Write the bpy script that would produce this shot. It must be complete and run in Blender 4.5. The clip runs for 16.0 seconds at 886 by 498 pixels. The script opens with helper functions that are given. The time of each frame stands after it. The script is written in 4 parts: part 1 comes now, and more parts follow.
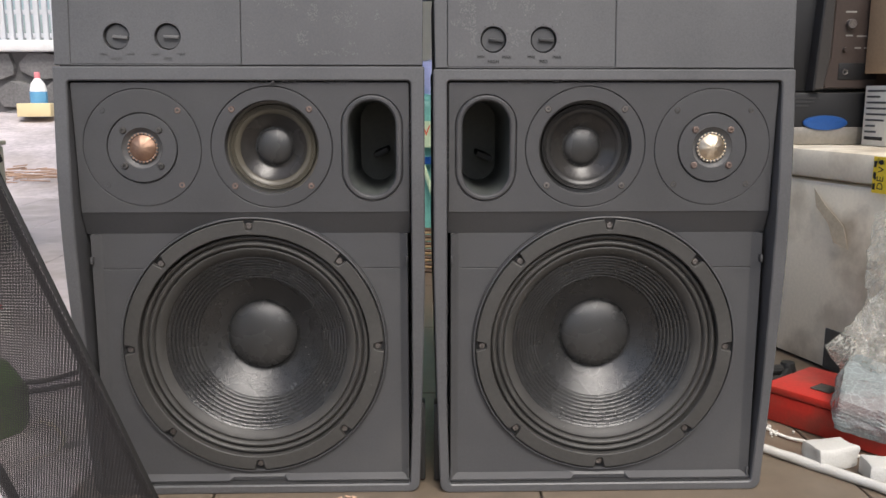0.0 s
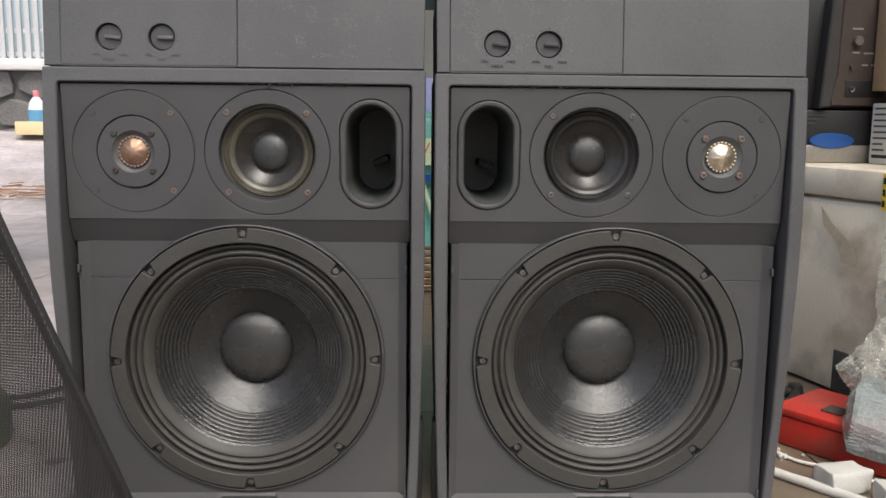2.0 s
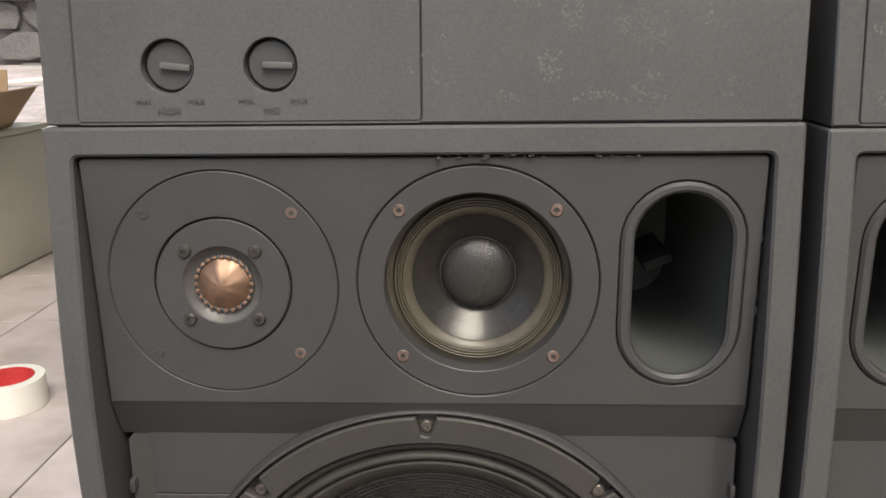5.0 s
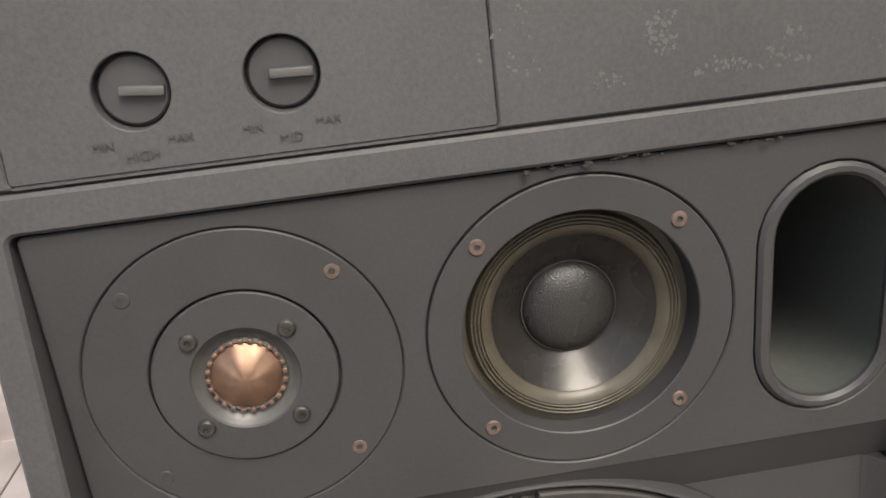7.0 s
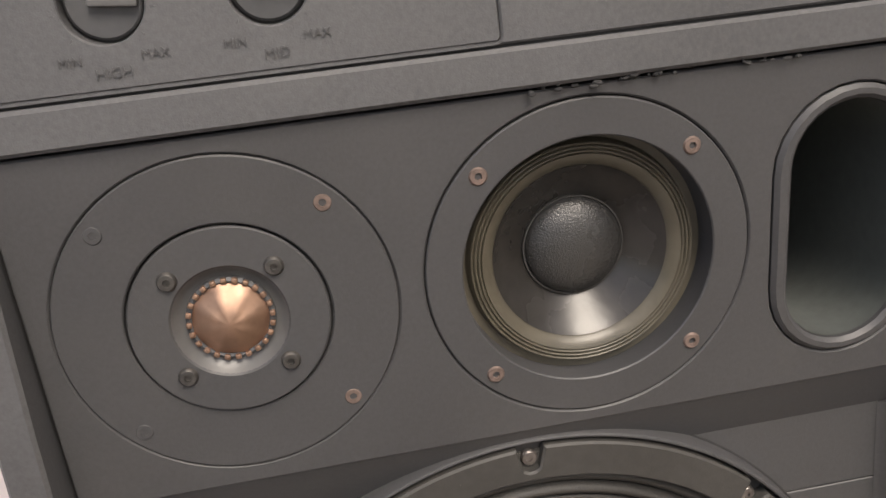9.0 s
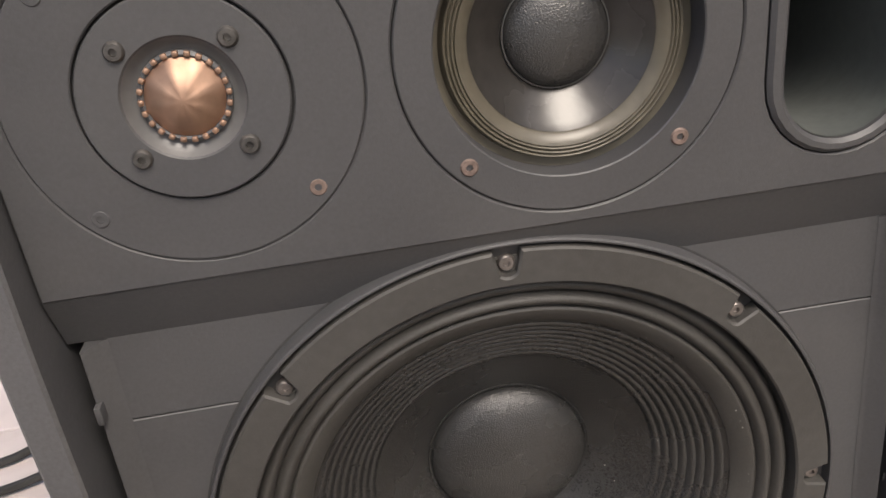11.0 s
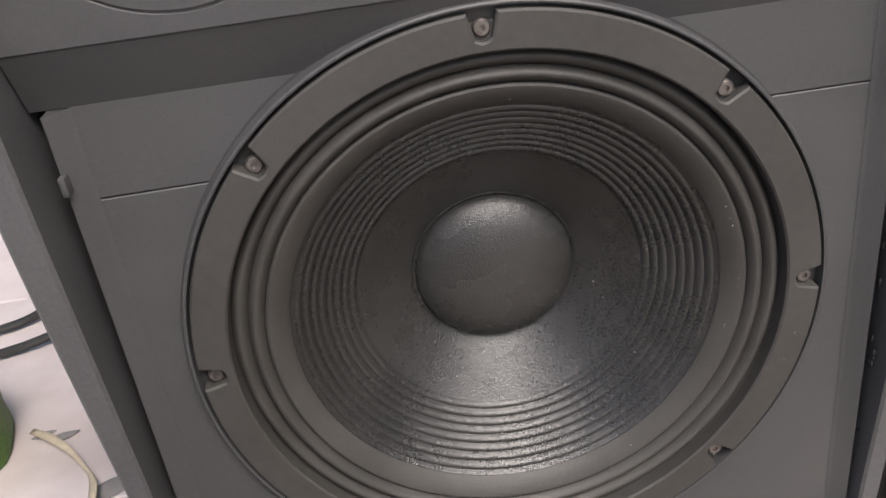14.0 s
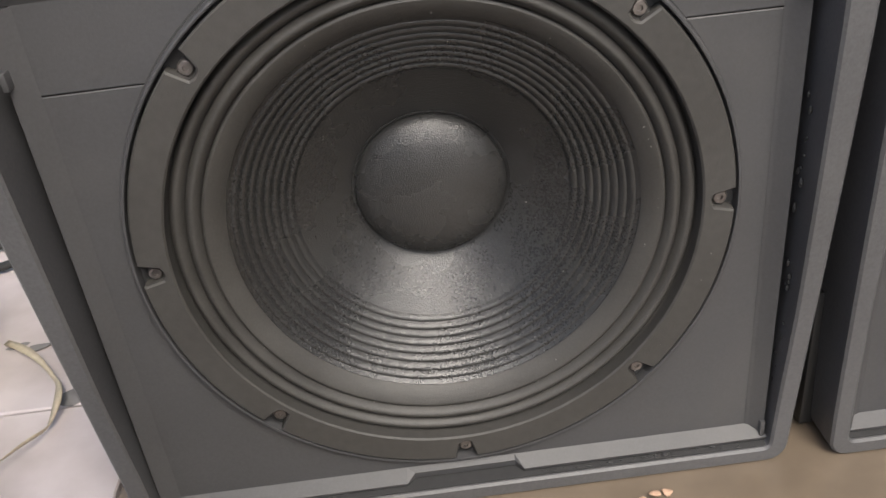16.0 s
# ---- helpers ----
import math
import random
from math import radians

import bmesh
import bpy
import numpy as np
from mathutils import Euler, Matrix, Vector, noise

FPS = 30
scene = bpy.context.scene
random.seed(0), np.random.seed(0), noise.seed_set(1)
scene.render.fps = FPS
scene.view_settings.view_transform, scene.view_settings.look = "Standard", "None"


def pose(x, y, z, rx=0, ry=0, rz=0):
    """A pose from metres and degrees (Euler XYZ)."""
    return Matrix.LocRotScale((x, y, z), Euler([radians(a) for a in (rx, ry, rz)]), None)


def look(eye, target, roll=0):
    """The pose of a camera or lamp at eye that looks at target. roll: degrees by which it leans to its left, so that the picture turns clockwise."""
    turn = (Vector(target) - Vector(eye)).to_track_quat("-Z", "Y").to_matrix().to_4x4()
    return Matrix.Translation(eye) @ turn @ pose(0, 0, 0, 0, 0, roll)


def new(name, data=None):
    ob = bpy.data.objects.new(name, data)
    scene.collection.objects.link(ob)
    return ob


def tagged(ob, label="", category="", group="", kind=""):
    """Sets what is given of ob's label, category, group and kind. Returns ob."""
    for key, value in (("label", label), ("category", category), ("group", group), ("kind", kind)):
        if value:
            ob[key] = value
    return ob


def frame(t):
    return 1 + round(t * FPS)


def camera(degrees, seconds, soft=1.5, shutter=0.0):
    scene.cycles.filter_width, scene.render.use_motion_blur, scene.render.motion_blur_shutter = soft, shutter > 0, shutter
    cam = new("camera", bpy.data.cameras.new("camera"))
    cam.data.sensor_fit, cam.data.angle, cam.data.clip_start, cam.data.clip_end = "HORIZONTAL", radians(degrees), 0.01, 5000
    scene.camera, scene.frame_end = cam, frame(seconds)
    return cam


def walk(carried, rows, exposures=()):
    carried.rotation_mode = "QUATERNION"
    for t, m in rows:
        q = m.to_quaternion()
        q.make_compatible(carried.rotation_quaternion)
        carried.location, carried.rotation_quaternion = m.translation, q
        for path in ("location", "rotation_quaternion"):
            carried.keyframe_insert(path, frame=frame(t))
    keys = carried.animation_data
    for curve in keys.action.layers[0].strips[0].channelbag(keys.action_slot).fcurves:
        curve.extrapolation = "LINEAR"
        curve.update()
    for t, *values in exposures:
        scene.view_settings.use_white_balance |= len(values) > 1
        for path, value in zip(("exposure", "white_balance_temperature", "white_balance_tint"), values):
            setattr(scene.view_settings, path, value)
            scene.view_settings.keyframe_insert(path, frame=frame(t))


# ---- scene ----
cam = camera(54.9, 16.0)
PATH = [
    (0, (-0.0144, 0.0064, 0.4832), (0.0248, 1.58, 0.196), 0.0),
    (0.5, (-0.008, 0.008, 0.4848), (0.0192, 1.5808, 0.1928), -0.0),
    (1, (-0.0112, 0.0128, 0.4816), (0.0152, 1.5888, 0.204), -0.0),
    (1.5, (-0.0104, 0.0208, 0.4704), (0.0192, 1.5992, 0.2088), 0.3),
    (2, (-0.0168, 0.0376, 0.4608), (0.0272, 1.6192, 0.22), 0.6),
    (2.5, (-0.0328, 0.0592, 0.4984), (-0.04, 1.6432, 0.2728), 0.8),
    (3, (-0.088, 0.1192, 0.528), (-0.08, 1.704, 0.3072), 1.2),
    (3.5, (-0.1312, 0.212, 0.5344), (0.0168, 1.7728, 0.216), 2.0),
    (4, (-0.1648, 0.3496, 0.568), (-0.0552, 1.9048, 0.2056), 0.8),
    (4.5, (-0.1544, 0.468, 0.576), (-0.1664, 2.0184, 0.1824), 0.1),
    (5, (-0.1848, 0.5264, 0.564), (-0.2536, 2.0736, 0.1624), -0.7),
    (5.2, (-0.2008, 0.56, 0.5752), (-0.272, 2.104, 0.1632), -1.6),
    (7.3, (-0.2888, 0.6608, 0.584), (-0.1272, 2.1648, 0.0632), -6.5),
    (7.5, (-0.2968, 0.6632, 0.5944), (-0.1272, 2.1672, 0.0752), -6.5),
    (8, (-0.2984, 0.6648, 0.5952), (-0.1168, 2.1728, 0.0936), -6.4),
    (8.5, (-0.2856, 0.6736, 0.5744), (-0.0976, 2.1808, 0.0704), -6.4),
    (9, (-0.2856, 0.6744, 0.5496), (-0.1008, 2.1736, 0.0224), -6.5),
    (9.5, (-0.288, 0.6688, 0.5288), (-0.1216, 2.1592, -0.028), -6.6),
    (10, (-0.2808, 0.6704, 0.5104), (-0.1328, 2.1544, -0.068), -6.7),
    (10.2, (-0.2736, 0.672, 0.5096), (-0.1432, 2.1464, -0.0984), -6.8),
    (12.3, (-0.2672, 0.6648, 0.4528), (-0.16, 2.1008, -0.244), -7.1),
    (12.5, (-0.2632, 0.6624, 0.4496), (-0.1672, 2.0968, -0.2536), -7.4),
    (13, (-0.2608, 0.6592, 0.436), (-0.1848, 2.0848, -0.2872), -7.8),
    (13.5, (-0.2664, 0.6544, 0.424), (-0.2, 2.0696, -0.3184), -7.8),
    (14, (-0.2608, 0.6496, 0.42), (-0.1992, 2.0552, -0.3416), -7.8),
    (14.5, (-0.256, 0.6408, 0.4152), (-0.2048, 2.04, -0.3592), -8.1),
    (15, (-0.252, 0.6296, 0.4008), (-0.22, 2.0176, -0.3944), -8.0),
    (15.5, (-0.248, 0.62, 0.3944), (-0.2184, 1.9992, -0.4168), -7.2),
    (16, (-0.2224, 0.6152, 0.4024), (-0.1944, 1.9896, -0.416), -6.6),
]
walk(cam, [(t, look(eye, target, roll)) for t, eye, target, roll in PATH], [(0, 0.29, 6420, 10), (3, 0.2, 6600, 8), (3.5, 0.36, 6600, 8), (4, 0.28, 6800, 7), (4.5, 0.22, 6950, 7), (7.5, 0.26, 6980, 10), (8, 0.14, 7000, 11), (8.5, 0.18, 7000, 11), (9, 0.34, 7000, 11), (10.1, 0.38, 7000, 11), (12.5, 0.58, 6600, 13), (14.5, 0.53, 6550, 11), (16, 0.5, 6600, 9)])

# ---- world and light ----
world = bpy.data.worlds.new("world")
scene.world = world
world.use_nodes = True
wn = world.node_tree
sky = wn.nodes.new("ShaderNodeTexSky")
sky.sky_type, sky.sun_disc = "NISHITA", False
sky.sun_elevation, sky.sun_rotation = radians(54), radians(163)
sky.air_density, sky.dust_density, sky.ozone_density = 1.0, 4.0, 1.0
wn.links.new(sky.outputs[0], wn.nodes["Background"].inputs[0])
wn.nodes["Background"].inputs[1].default_value = 0.15
sun = new("sun", bpy.data.lights.new("sun", "SUN"))
sun.data.energy, sun.data.angle, sun.data.color = 2.4, radians(30), (1.0, 0.96, 0.9)
sun.matrix_world = look((1.3, -4.2, 6.0), (0, 0, 0))


# ---- materials ----
def mat(name, color, rough=0.5, metal=0.0, var=0.12, coarse=6.0, fine=180.0, bump=0.15, bump_scale=None, dirt=None, dirt_amount=0.0, dirt_scale=4.0, spec=0.5, dirt_from=0.52, each=False):
    """A procedural surface: two scales of tone, optional stains, fine relief."""
    m = bpy.data.materials.new(name)
    m.use_nodes = True
    nt = m.node_tree
    n, l = nt.nodes, nt.links
    b = n["Principled BSDF"]
    place = n.new("ShaderNodeTexCoord").outputs["Object"]
    if each:
        # every piece takes its own stretch of the pattern
        info, add_to, times = n.new("ShaderNodeObjectInfo"), n.new("ShaderNodeVectorMath"), n.new("ShaderNodeMath")
        times.operation = "MULTIPLY"
        times.inputs[1].default_value = 40
        l.new(info.outputs["Random"], times.inputs[0])
        l.new(place, add_to.inputs[0])
        l.new(times.outputs[0], add_to.inputs[1])
        place = add_to.outputs[0]

    def tex(scale, detail):
        t = n.new("ShaderNodeTexNoise")
        t.inputs["Scale"].default_value, t.inputs["Detail"].default_value = scale, detail
        l.new(place, t.inputs["Vector"])
        return t

    a, f = tex(coarse, 5), tex(fine, 3)
    add = n.new("ShaderNodeMath")
    add.operation = "ADD"
    l.new(a.outputs["Fac"], add.inputs[0])
    l.new(f.outputs["Fac"], add.inputs[1])
    rng = n.new("ShaderNodeMapRange")
    rng.inputs["From Min"].default_value, rng.inputs["From Max"].default_value = 0.7, 1.3
    rng.inputs["To Min"].default_value, rng.inputs["To Max"].default_value = 1 - var, 1 + var
    l.new(add.outputs[0], rng.inputs["Value"])
    mul = n.new("ShaderNodeVectorMath")
    mul.operation = "SCALE"
    mul.inputs[0].default_value = color
    l.new(rng.outputs[0], mul.inputs["Scale"])
    out = mul.outputs[0]
    if dirt:
        d = tex(dirt_scale, 8)
        ramp = n.new("ShaderNodeMapRange")
        ramp.inputs["From Min"].default_value, ramp.inputs["From Max"].default_value = dirt_from, dirt_from + 0.2
        ramp.inputs["To Max"].default_value = dirt_amount
        l.new(d.outputs["Fac"], ramp.inputs["Value"])
        mix = n.new("ShaderNodeMix")
        mix.data_type = "RGBA"
        l.new(ramp.outputs[0], mix.inputs["Factor"])
        l.new(out, mix.inputs[6])
        mix.inputs[7].default_value = (*dirt, 1)
        out = mix.outputs[2]
    l.new(out, b.inputs["Base Color"])
    rr = n.new("ShaderNodeMapRange")
    rr.inputs["To Min"].default_value, rr.inputs["To Max"].default_value = max(rough - 0.1, 0.03), min(rough + 0.1, 1)
    l.new(a.outputs["Fac"], rr.inputs["Value"])
    l.new(rr.outputs[0], b.inputs["Roughness"])
    b.inputs["Metallic"].default_value = metal
    b.inputs["Specular IOR Level"].default_value = spec
    if bump:
        bt = tex(bump_scale or fine, 2)
        bn = n.new("ShaderNodeBump")
        bn.inputs["Strength"].default_value, bn.inputs["Distance"].default_value = bump, 0.001
        l.new(bt.outputs["Fac"], bn.inputs["Height"])
        l.new(bn.outputs[0], b.inputs["Normal"])
    return m


M_SHELL = mat("moulded_grey_plastic", (0.088, 0.088, 0.092), 0.44, var=0.17, coarse=9, fine=500, bump=0.15, bump_scale=1300, dirt=(0.13, 0.13, 0.13), dirt_amount=0.18, dirt_scale=14)
M_PANEL = mat("grey_baffle_plastic", (0.062, 0.062, 0.065), 0.5, var=0.1, coarse=12, fine=600, bump=0.1, bump_scale=1300, dirt=(0.11, 0.105, 0.1), dirt_amount=0.2, dirt_scale=10)
M_DARK = mat("black_gap", (0.034, 0.034, 0.035), 0.8, bump=0)
M_PORT = mat("port_tube_plastic", (0.082, 0.090, 0.086), 0.45, bump=0.1)
M_FLANGE = mat("woofer_gasket_grey", (0.050, 0.048, 0.045), 0.6, var=0.16, coarse=14, bump=0.12, bump_scale=900)
M_SURR = mat("doped_cloth_surround", (0.048, 0.046, 0.043), 0.5, var=0.2, coarse=30, fine=900, bump=0.25, bump_scale=1600)
M_CONE = mat("black_paper_cone", (0.024, 0.024, 0.024), 0.27, var=0.3, coarse=20, fine=700, bump=0.42, bump_scale=1050, dirt=(0.05, 0.048, 0.045), dirt_amount=0.12, dirt_scale=60, spec=0.75)
M_CAP = mat("black_dust_cap", (0.032, 0.032, 0.032), 0.27, var=0.25, coarse=30, fine=900, bump=0.4, bump_scale=1300, spec=0.7)
M_MIDSURR = mat("olive_rubber_surround", (0.086, 0.077, 0.058), 0.34, var=0.15, coarse=40, bump=0.12)
M_RUBBER = mat("dark_rubber_surround", (0.026, 0.025, 0.024), 0.36, var=0.15, coarse=40, bump=0.1)
M_MIDCONE = mat("glossy_black_cone", (0.03, 0.028, 0.026), 0.26, var=0.2, coarse=40, bump=0.1)
M_COPPER = mat("copper_dome", (0.42, 0.275, 0.20), 0.56, metal=1.0, var=0.15, coarse=120, bump=0.08)
M_SILVER = mat("pale_gold_dome", (0.70, 0.60, 0.47), 0.42, metal=1.0, var=0.12, coarse=120, bump=0.08)
M_DISH = mat("dull_metal_dish", (0.13, 0.13, 0.13), 0.4, metal=0.2, bump=0.05)
M_STEEL = mat("dull_steel_screw", (0.22, 0.2, 0.19), 0.4, metal=0.8, var=0.3, coarse=300, bump=0.1)
M_DARKSTEEL = mat("dark_steel_screw", (0.10, 0.095, 0.09), 0.45, metal=0.6, var=0.3, coarse=300, bump=0.1)
M_SCUFF = mat("pale_scuffs", (0.14, 0.14, 0.143), 0.4, bump=0)
M_FAINT = mat("worn_faint_print", (0.078, 0.078, 0.081), 0.6, bump=0)
M_RUST = mat("rusty_screw", (0.19, 0.14, 0.12), 0.6, metal=0.4, var=0.35, coarse=400, bump=0.2)
M_KNOB = mat("black_knob_plastic", (0.032, 0.032, 0.034), 0.45, bump=0.05)
M_GREYKNOB = mat("grey_knob_plastic", (0.072, 0.073, 0.077), 0.5, bump=0.05)
M_OLDTAPE = mat("yellowed_tape", (0.42, 0.36, 0.27), 0.45, var=0.15, coarse=40, bump=0.2)
M_TRIM = mat("dark_side_trim", (0.05, 0.046, 0.044), 0.4, metal=0.2, bump=0.05)
M_KNOBBAR = mat("worn_grey_pointer", (0.12, 0.12, 0.12), 0.4, bump=0.05)
M_PRINT = mat("dark_print", (0.008, 0.008, 0.008), 0.7, bump=0)
M_AMP = mat("black_steel_case", (0.016, 0.016, 0.017), 0.46, var=0.1, bump=0.08, spec=0.3)
M_FASCIA = mat("dark_grey_brushed_panel", (0.085, 0.085, 0.086), 0.4, var=0.1, bump=0.06)
M_AMPTXT = mat("pale_print", (0.26, 0.255, 0.235), 0.6, bump=0)
M_GOLD = mat("gold_foot", (0.75, 0.55, 0.32), 0.28, metal=1.0, bump=0)
M_CABLE = mat("black_cable_rubber", (0.02, 0.02, 0.02), 0.5, bump=0.05)
M_CREAM = mat("clear_jacket_cable", (0.74, 0.70, 0.63), 0.24, var=0.15, coarse=60, bump=0.05)
M_WHITEMETAL = mat("dirty_white_enamel", (0.80, 0.73, 0.60), 0.42, var=0.06, coarse=5, bump=0.06, dirt=(0.30, 0.235, 0.16), dirt_amount=0.8, dirt_scale=8, dirt_from=0.47)
M_CREAMBOX = mat("cream_enamel", (0.66, 0.64, 0.54), 0.5, var=0.06, bump=0.05, dirt=(0.4, 0.36, 0.28), dirt_amount=0.4, dirt_scale=5)
M_RED = mat("red_painted_metal", (0.52, 0.035, 0.025), 0.38, var=0.12, coarse=20, bump=0.08, dirt=(0.22, 0.07, 0.05), dirt_amount=0.6, dirt_scale=20, dirt_from=0.48)
M_FOAM = mat("white_foam", (0.56, 0.55, 0.52), 0.85, var=0.06, fine=400, bump=0.6, bump_scale=320, dirt=(0.4, 0.36, 0.3), dirt_amount=0.35, dirt_scale=25)
M_CARD = mat("brown_cardboard", (0.42, 0.29, 0.18), 0.85, var=0.08, coarse=8, bump=0.15)
M_CARTON = mat("white_carton", (0.66, 0.64, 0.6), 0.75, var=0.05, bump=0.08)
M_BLUE = mat("blue_badge", (0.012, 0.07, 0.26), 0.3, bump=0.03)
M_BRONZE = mat("bronze_fascia", (0.066, 0.050, 0.044), 0.38, metal=0.2, var=0.1, bump=0.05)
M_SILVERBOX = mat("silver_fascia", (0.27, 0.25, 0.22), 0.38, metal=0.6, bump=0.05)
M_YELLOW = mat("yellow_label", (0.85, 0.62, 0.03), 0.5, bump=0.03)
M_BLACKPRINT = mat("black_ink", (0.015, 0.015, 0.015), 0.7, bump=0)
M_STRAW = mat("woven_cane", (0.40, 0.27, 0.14), 0.7, var=0.35, coarse=60, bump=0.3)
M_DARKSTRAW = mat("dark_cane", (0.1, 0.06, 0.035), 0.7, var=0.35, coarse=60, bump=0.3)
M_TEAL = mat("teal_bag_film", (0.16, 0.42, 0.36), 0.35, var=0.15, coarse=30, bump=0.3, bump_scale=60)
M_PALEGREEN = mat("pale_green_bag", (0.55, 0.68, 0.45), 0.4, var=0.1, coarse=30, bump=0.2, bump_scale=60)
M_LILAC = mat("lilac_plastic", (0.45, 0.48, 0.75), 0.35, bump=0.05)
M_REDINK = mat("red_ink", (0.65, 0.12, 0.06), 0.6, bump=0)
M_GREENSACK = mat("green_tin", (0.065, 0.135, 0.025), 0.55, var=0.3, coarse=14, bump=0.25, bump_scale=90, dirt=(0.10, 0.07, 0.04), dirt_amount=0.8, dirt_scale=9)
M_TAPE = mat("white_tape", (0.78, 0.77, 0.72), 0.45, var=0.04, bump=0.05)
M_TAPERED = mat("red_tape_core", (0.6, 0.05, 0.05), 0.6, bump=0.05)
M_FENCE = mat("grey_painted_steel", (0.58, 0.59, 0.62), 0.5, var=0.06, bump=0.05)
M_COPING = mat("white_coping", (0.72, 0.72, 0.72), 0.8, var=0.08, coarse=4, bump=0.3, bump_scale=60, dirt=(0.4, 0.39, 0.37), dirt_amount=0.6, dirt_scale=5)
M_STONE = mat("grey_rubble_stone", (0.16, 0.155, 0.155), 0.85, var=0.3, coarse=5, fine=60, bump=0.6, bump_scale=40)
M_MORTAR = mat("dark_mortar", (0.135, 0.13, 0.13), 0.95, var=0.2, bump=0.4, bump_scale=60)
M_CREAMWALL = mat("cream_wall_paint", (0.66, 0.63, 0.52), 0.8, var=0.05, coarse=3, bump=0.2, bump_scale=80, dirt=(0.5, 0.47, 0.38), dirt_amount=0.3, dirt_scale=2)
M_GREENWALL = mat("green_wall_paint", (0.19, 0.43, 0.075), 0.7, var=0.06, coarse=3, bump=0.2, bump_scale=80)
M_TILE = mat("beige_glazed_tile", (0.165, 0.130, 0.096), 0.34, var=0.14, coarse=3, fine=40, bump=0.05, dirt=(0.12, 0.095, 0.07), dirt_amount=0.5, dirt_scale=3, each=True)
M_GROUT = mat("brown_grout", (0.16, 0.13, 0.1), 0.9, var=0.2, bump=0.3)
# the beige tile again, with the yard's daylight put into its paler colour
M_DAYLITTILE = mat("daylit_beige_tile", (0.52, 0.465, 0.465), 0.5, var=0.07, coarse=3, fine=30, bump=0.9, bump_scale=9, dirt=(0.27, 0.23, 0.20), dirt_amount=0.6, dirt_scale=7, dirt_from=0.48, each=True)
M_PALEGROUT = mat("pale_grout", (0.36, 0.32, 0.3), 0.9, var=0.2, bump=0.3)
M_YARD = mat("pale_dusty_ground", (0.50, 0.45, 0.455), 0.9, var=0.25, coarse=4, fine=30, bump=0.8, bump_scale=18, dirt=(0.35, 0.3, 0.27), dirt_amount=0.6, dirt_scale=3)
M_STICK = mat("dry_sticks", (0.42, 0.28, 0.2), 0.9, var=0.3, coarse=20, bump=0.3)
M_TRAY = mat("yellow_tray", (0.70, 0.58, 0.34), 0.5, var=0.05, bump=0.05)
M_BOTTLE = mat("white_bottle", (0.85, 0.85, 0.85), 0.35, bump=0)
M_BOTBLUE = mat("blue_bottle_label", (0.14, 0.38, 0.62), 0.4, bump=0)
M_PINK = mat("pink_cap", (0.75, 0.25, 0.28), 0.4, bump=0)
M_VENT = mat("pale_grey_casing", (0.52, 0.51, 0.47), 0.5, var=0.06, bump=0.05)
M_ROUGHBLACK = mat("rough_black_crate", (0.06, 0.055, 0.05), 0.75, var=0.3, coarse=30, bump=0.7, bump_scale=120)
M_CARPET = mat("mottled_grey_carpet", (0.15, 0.14, 0.125), 0.95, var=0.5, coarse=40, fine=200, bump=0.9, bump_scale=160)
M_PLASTER = mat("grey_plaster", (0.42, 0.41, 0.39), 0.9, var=0.08, coarse=2, bump=0.3, bump_scale=50)


def film_material(name, color, rough, bump, scale, alpha):
    """Crinkled clear plastic: mostly see-through, hazier along its sharp creases."""
    m = bpy.data.materials.new(name)
    m.use_nodes = True
    n, l = m.node_tree.nodes, m.node_tree.links
    b = n["Principled BSDF"]
    b.inputs["Base Color"].default_value = (*color, 1)
    b.inputs["Roughness"].default_value = rough
    co = n.new("ShaderNodeTexCoord")
    nz = n.new("ShaderNodeTexNoise")
    nz.inputs["Scale"].default_value, nz.inputs["Detail"].default_value = 22, 5
    l.new(co.outputs["Object"], nz.inputs["Vector"])
    warp = n.new("ShaderNodeVectorMath")
    warp.operation = "MULTIPLY_ADD"
    warp.inputs[1].default_value = (0.05, 0.05, 0.05)
    l.new(nz.outputs["Color"], warp.inputs[0])
    l.new(co.outputs["Object"], warp.inputs[2])
    v = n.new("ShaderNodeTexVoronoi")
    v.feature = "DISTANCE_TO_EDGE"
    v.inputs["Scale"].default_value = scale
    l.new(warp.outputs[0], v.inputs["Vector"])
    crease = n.new("ShaderNodeMapRange")
    crease.inputs["From Max"].default_value = 0.06
    crease.inputs["To Min"].default_value, crease.inputs["To Max"].default_value = 1.0, 0.0
    l.new(v.outputs["Distance"], crease.inputs["Value"])
    bn = n.new("ShaderNodeBump")
    bn.inputs["Strength"].default_value, bn.inputs["Distance"].default_value = bump, 0.004
    l.new(crease.outputs[0], bn.inputs["Height"])
    l.new(bn.outputs[0], b.inputs["Normal"])
    haze = n.new("ShaderNodeMath")
    haze.operation = "MULTIPLY"
    l.new(crease.outputs[0], haze.inputs[0])
    l.new(nz.outputs["Fac"], haze.inputs[1])
    mr = n.new("ShaderNodeMapRange")
    mr.inputs["From Max"].default_value = 0.6
    mr.inputs["To Min"].default_value, mr.inputs["To Max"].default_value = alpha * 0.75, min(alpha * 1.7, 1)
    l.new(haze.outputs[0], mr.inputs["Value"])
    l.new(mr.outputs[0], b.inputs["Alpha"])
    return m


M_FILM = film_material("clear_plastic_film", (0.62, 0.62, 0.57), 0.10, 0.40, 46, 0.34)
M_BUBBLE = film_material("bluish_bubble_film", (0.33, 0.385, 0.39), 0.2, 0.2, 130, 0.84)


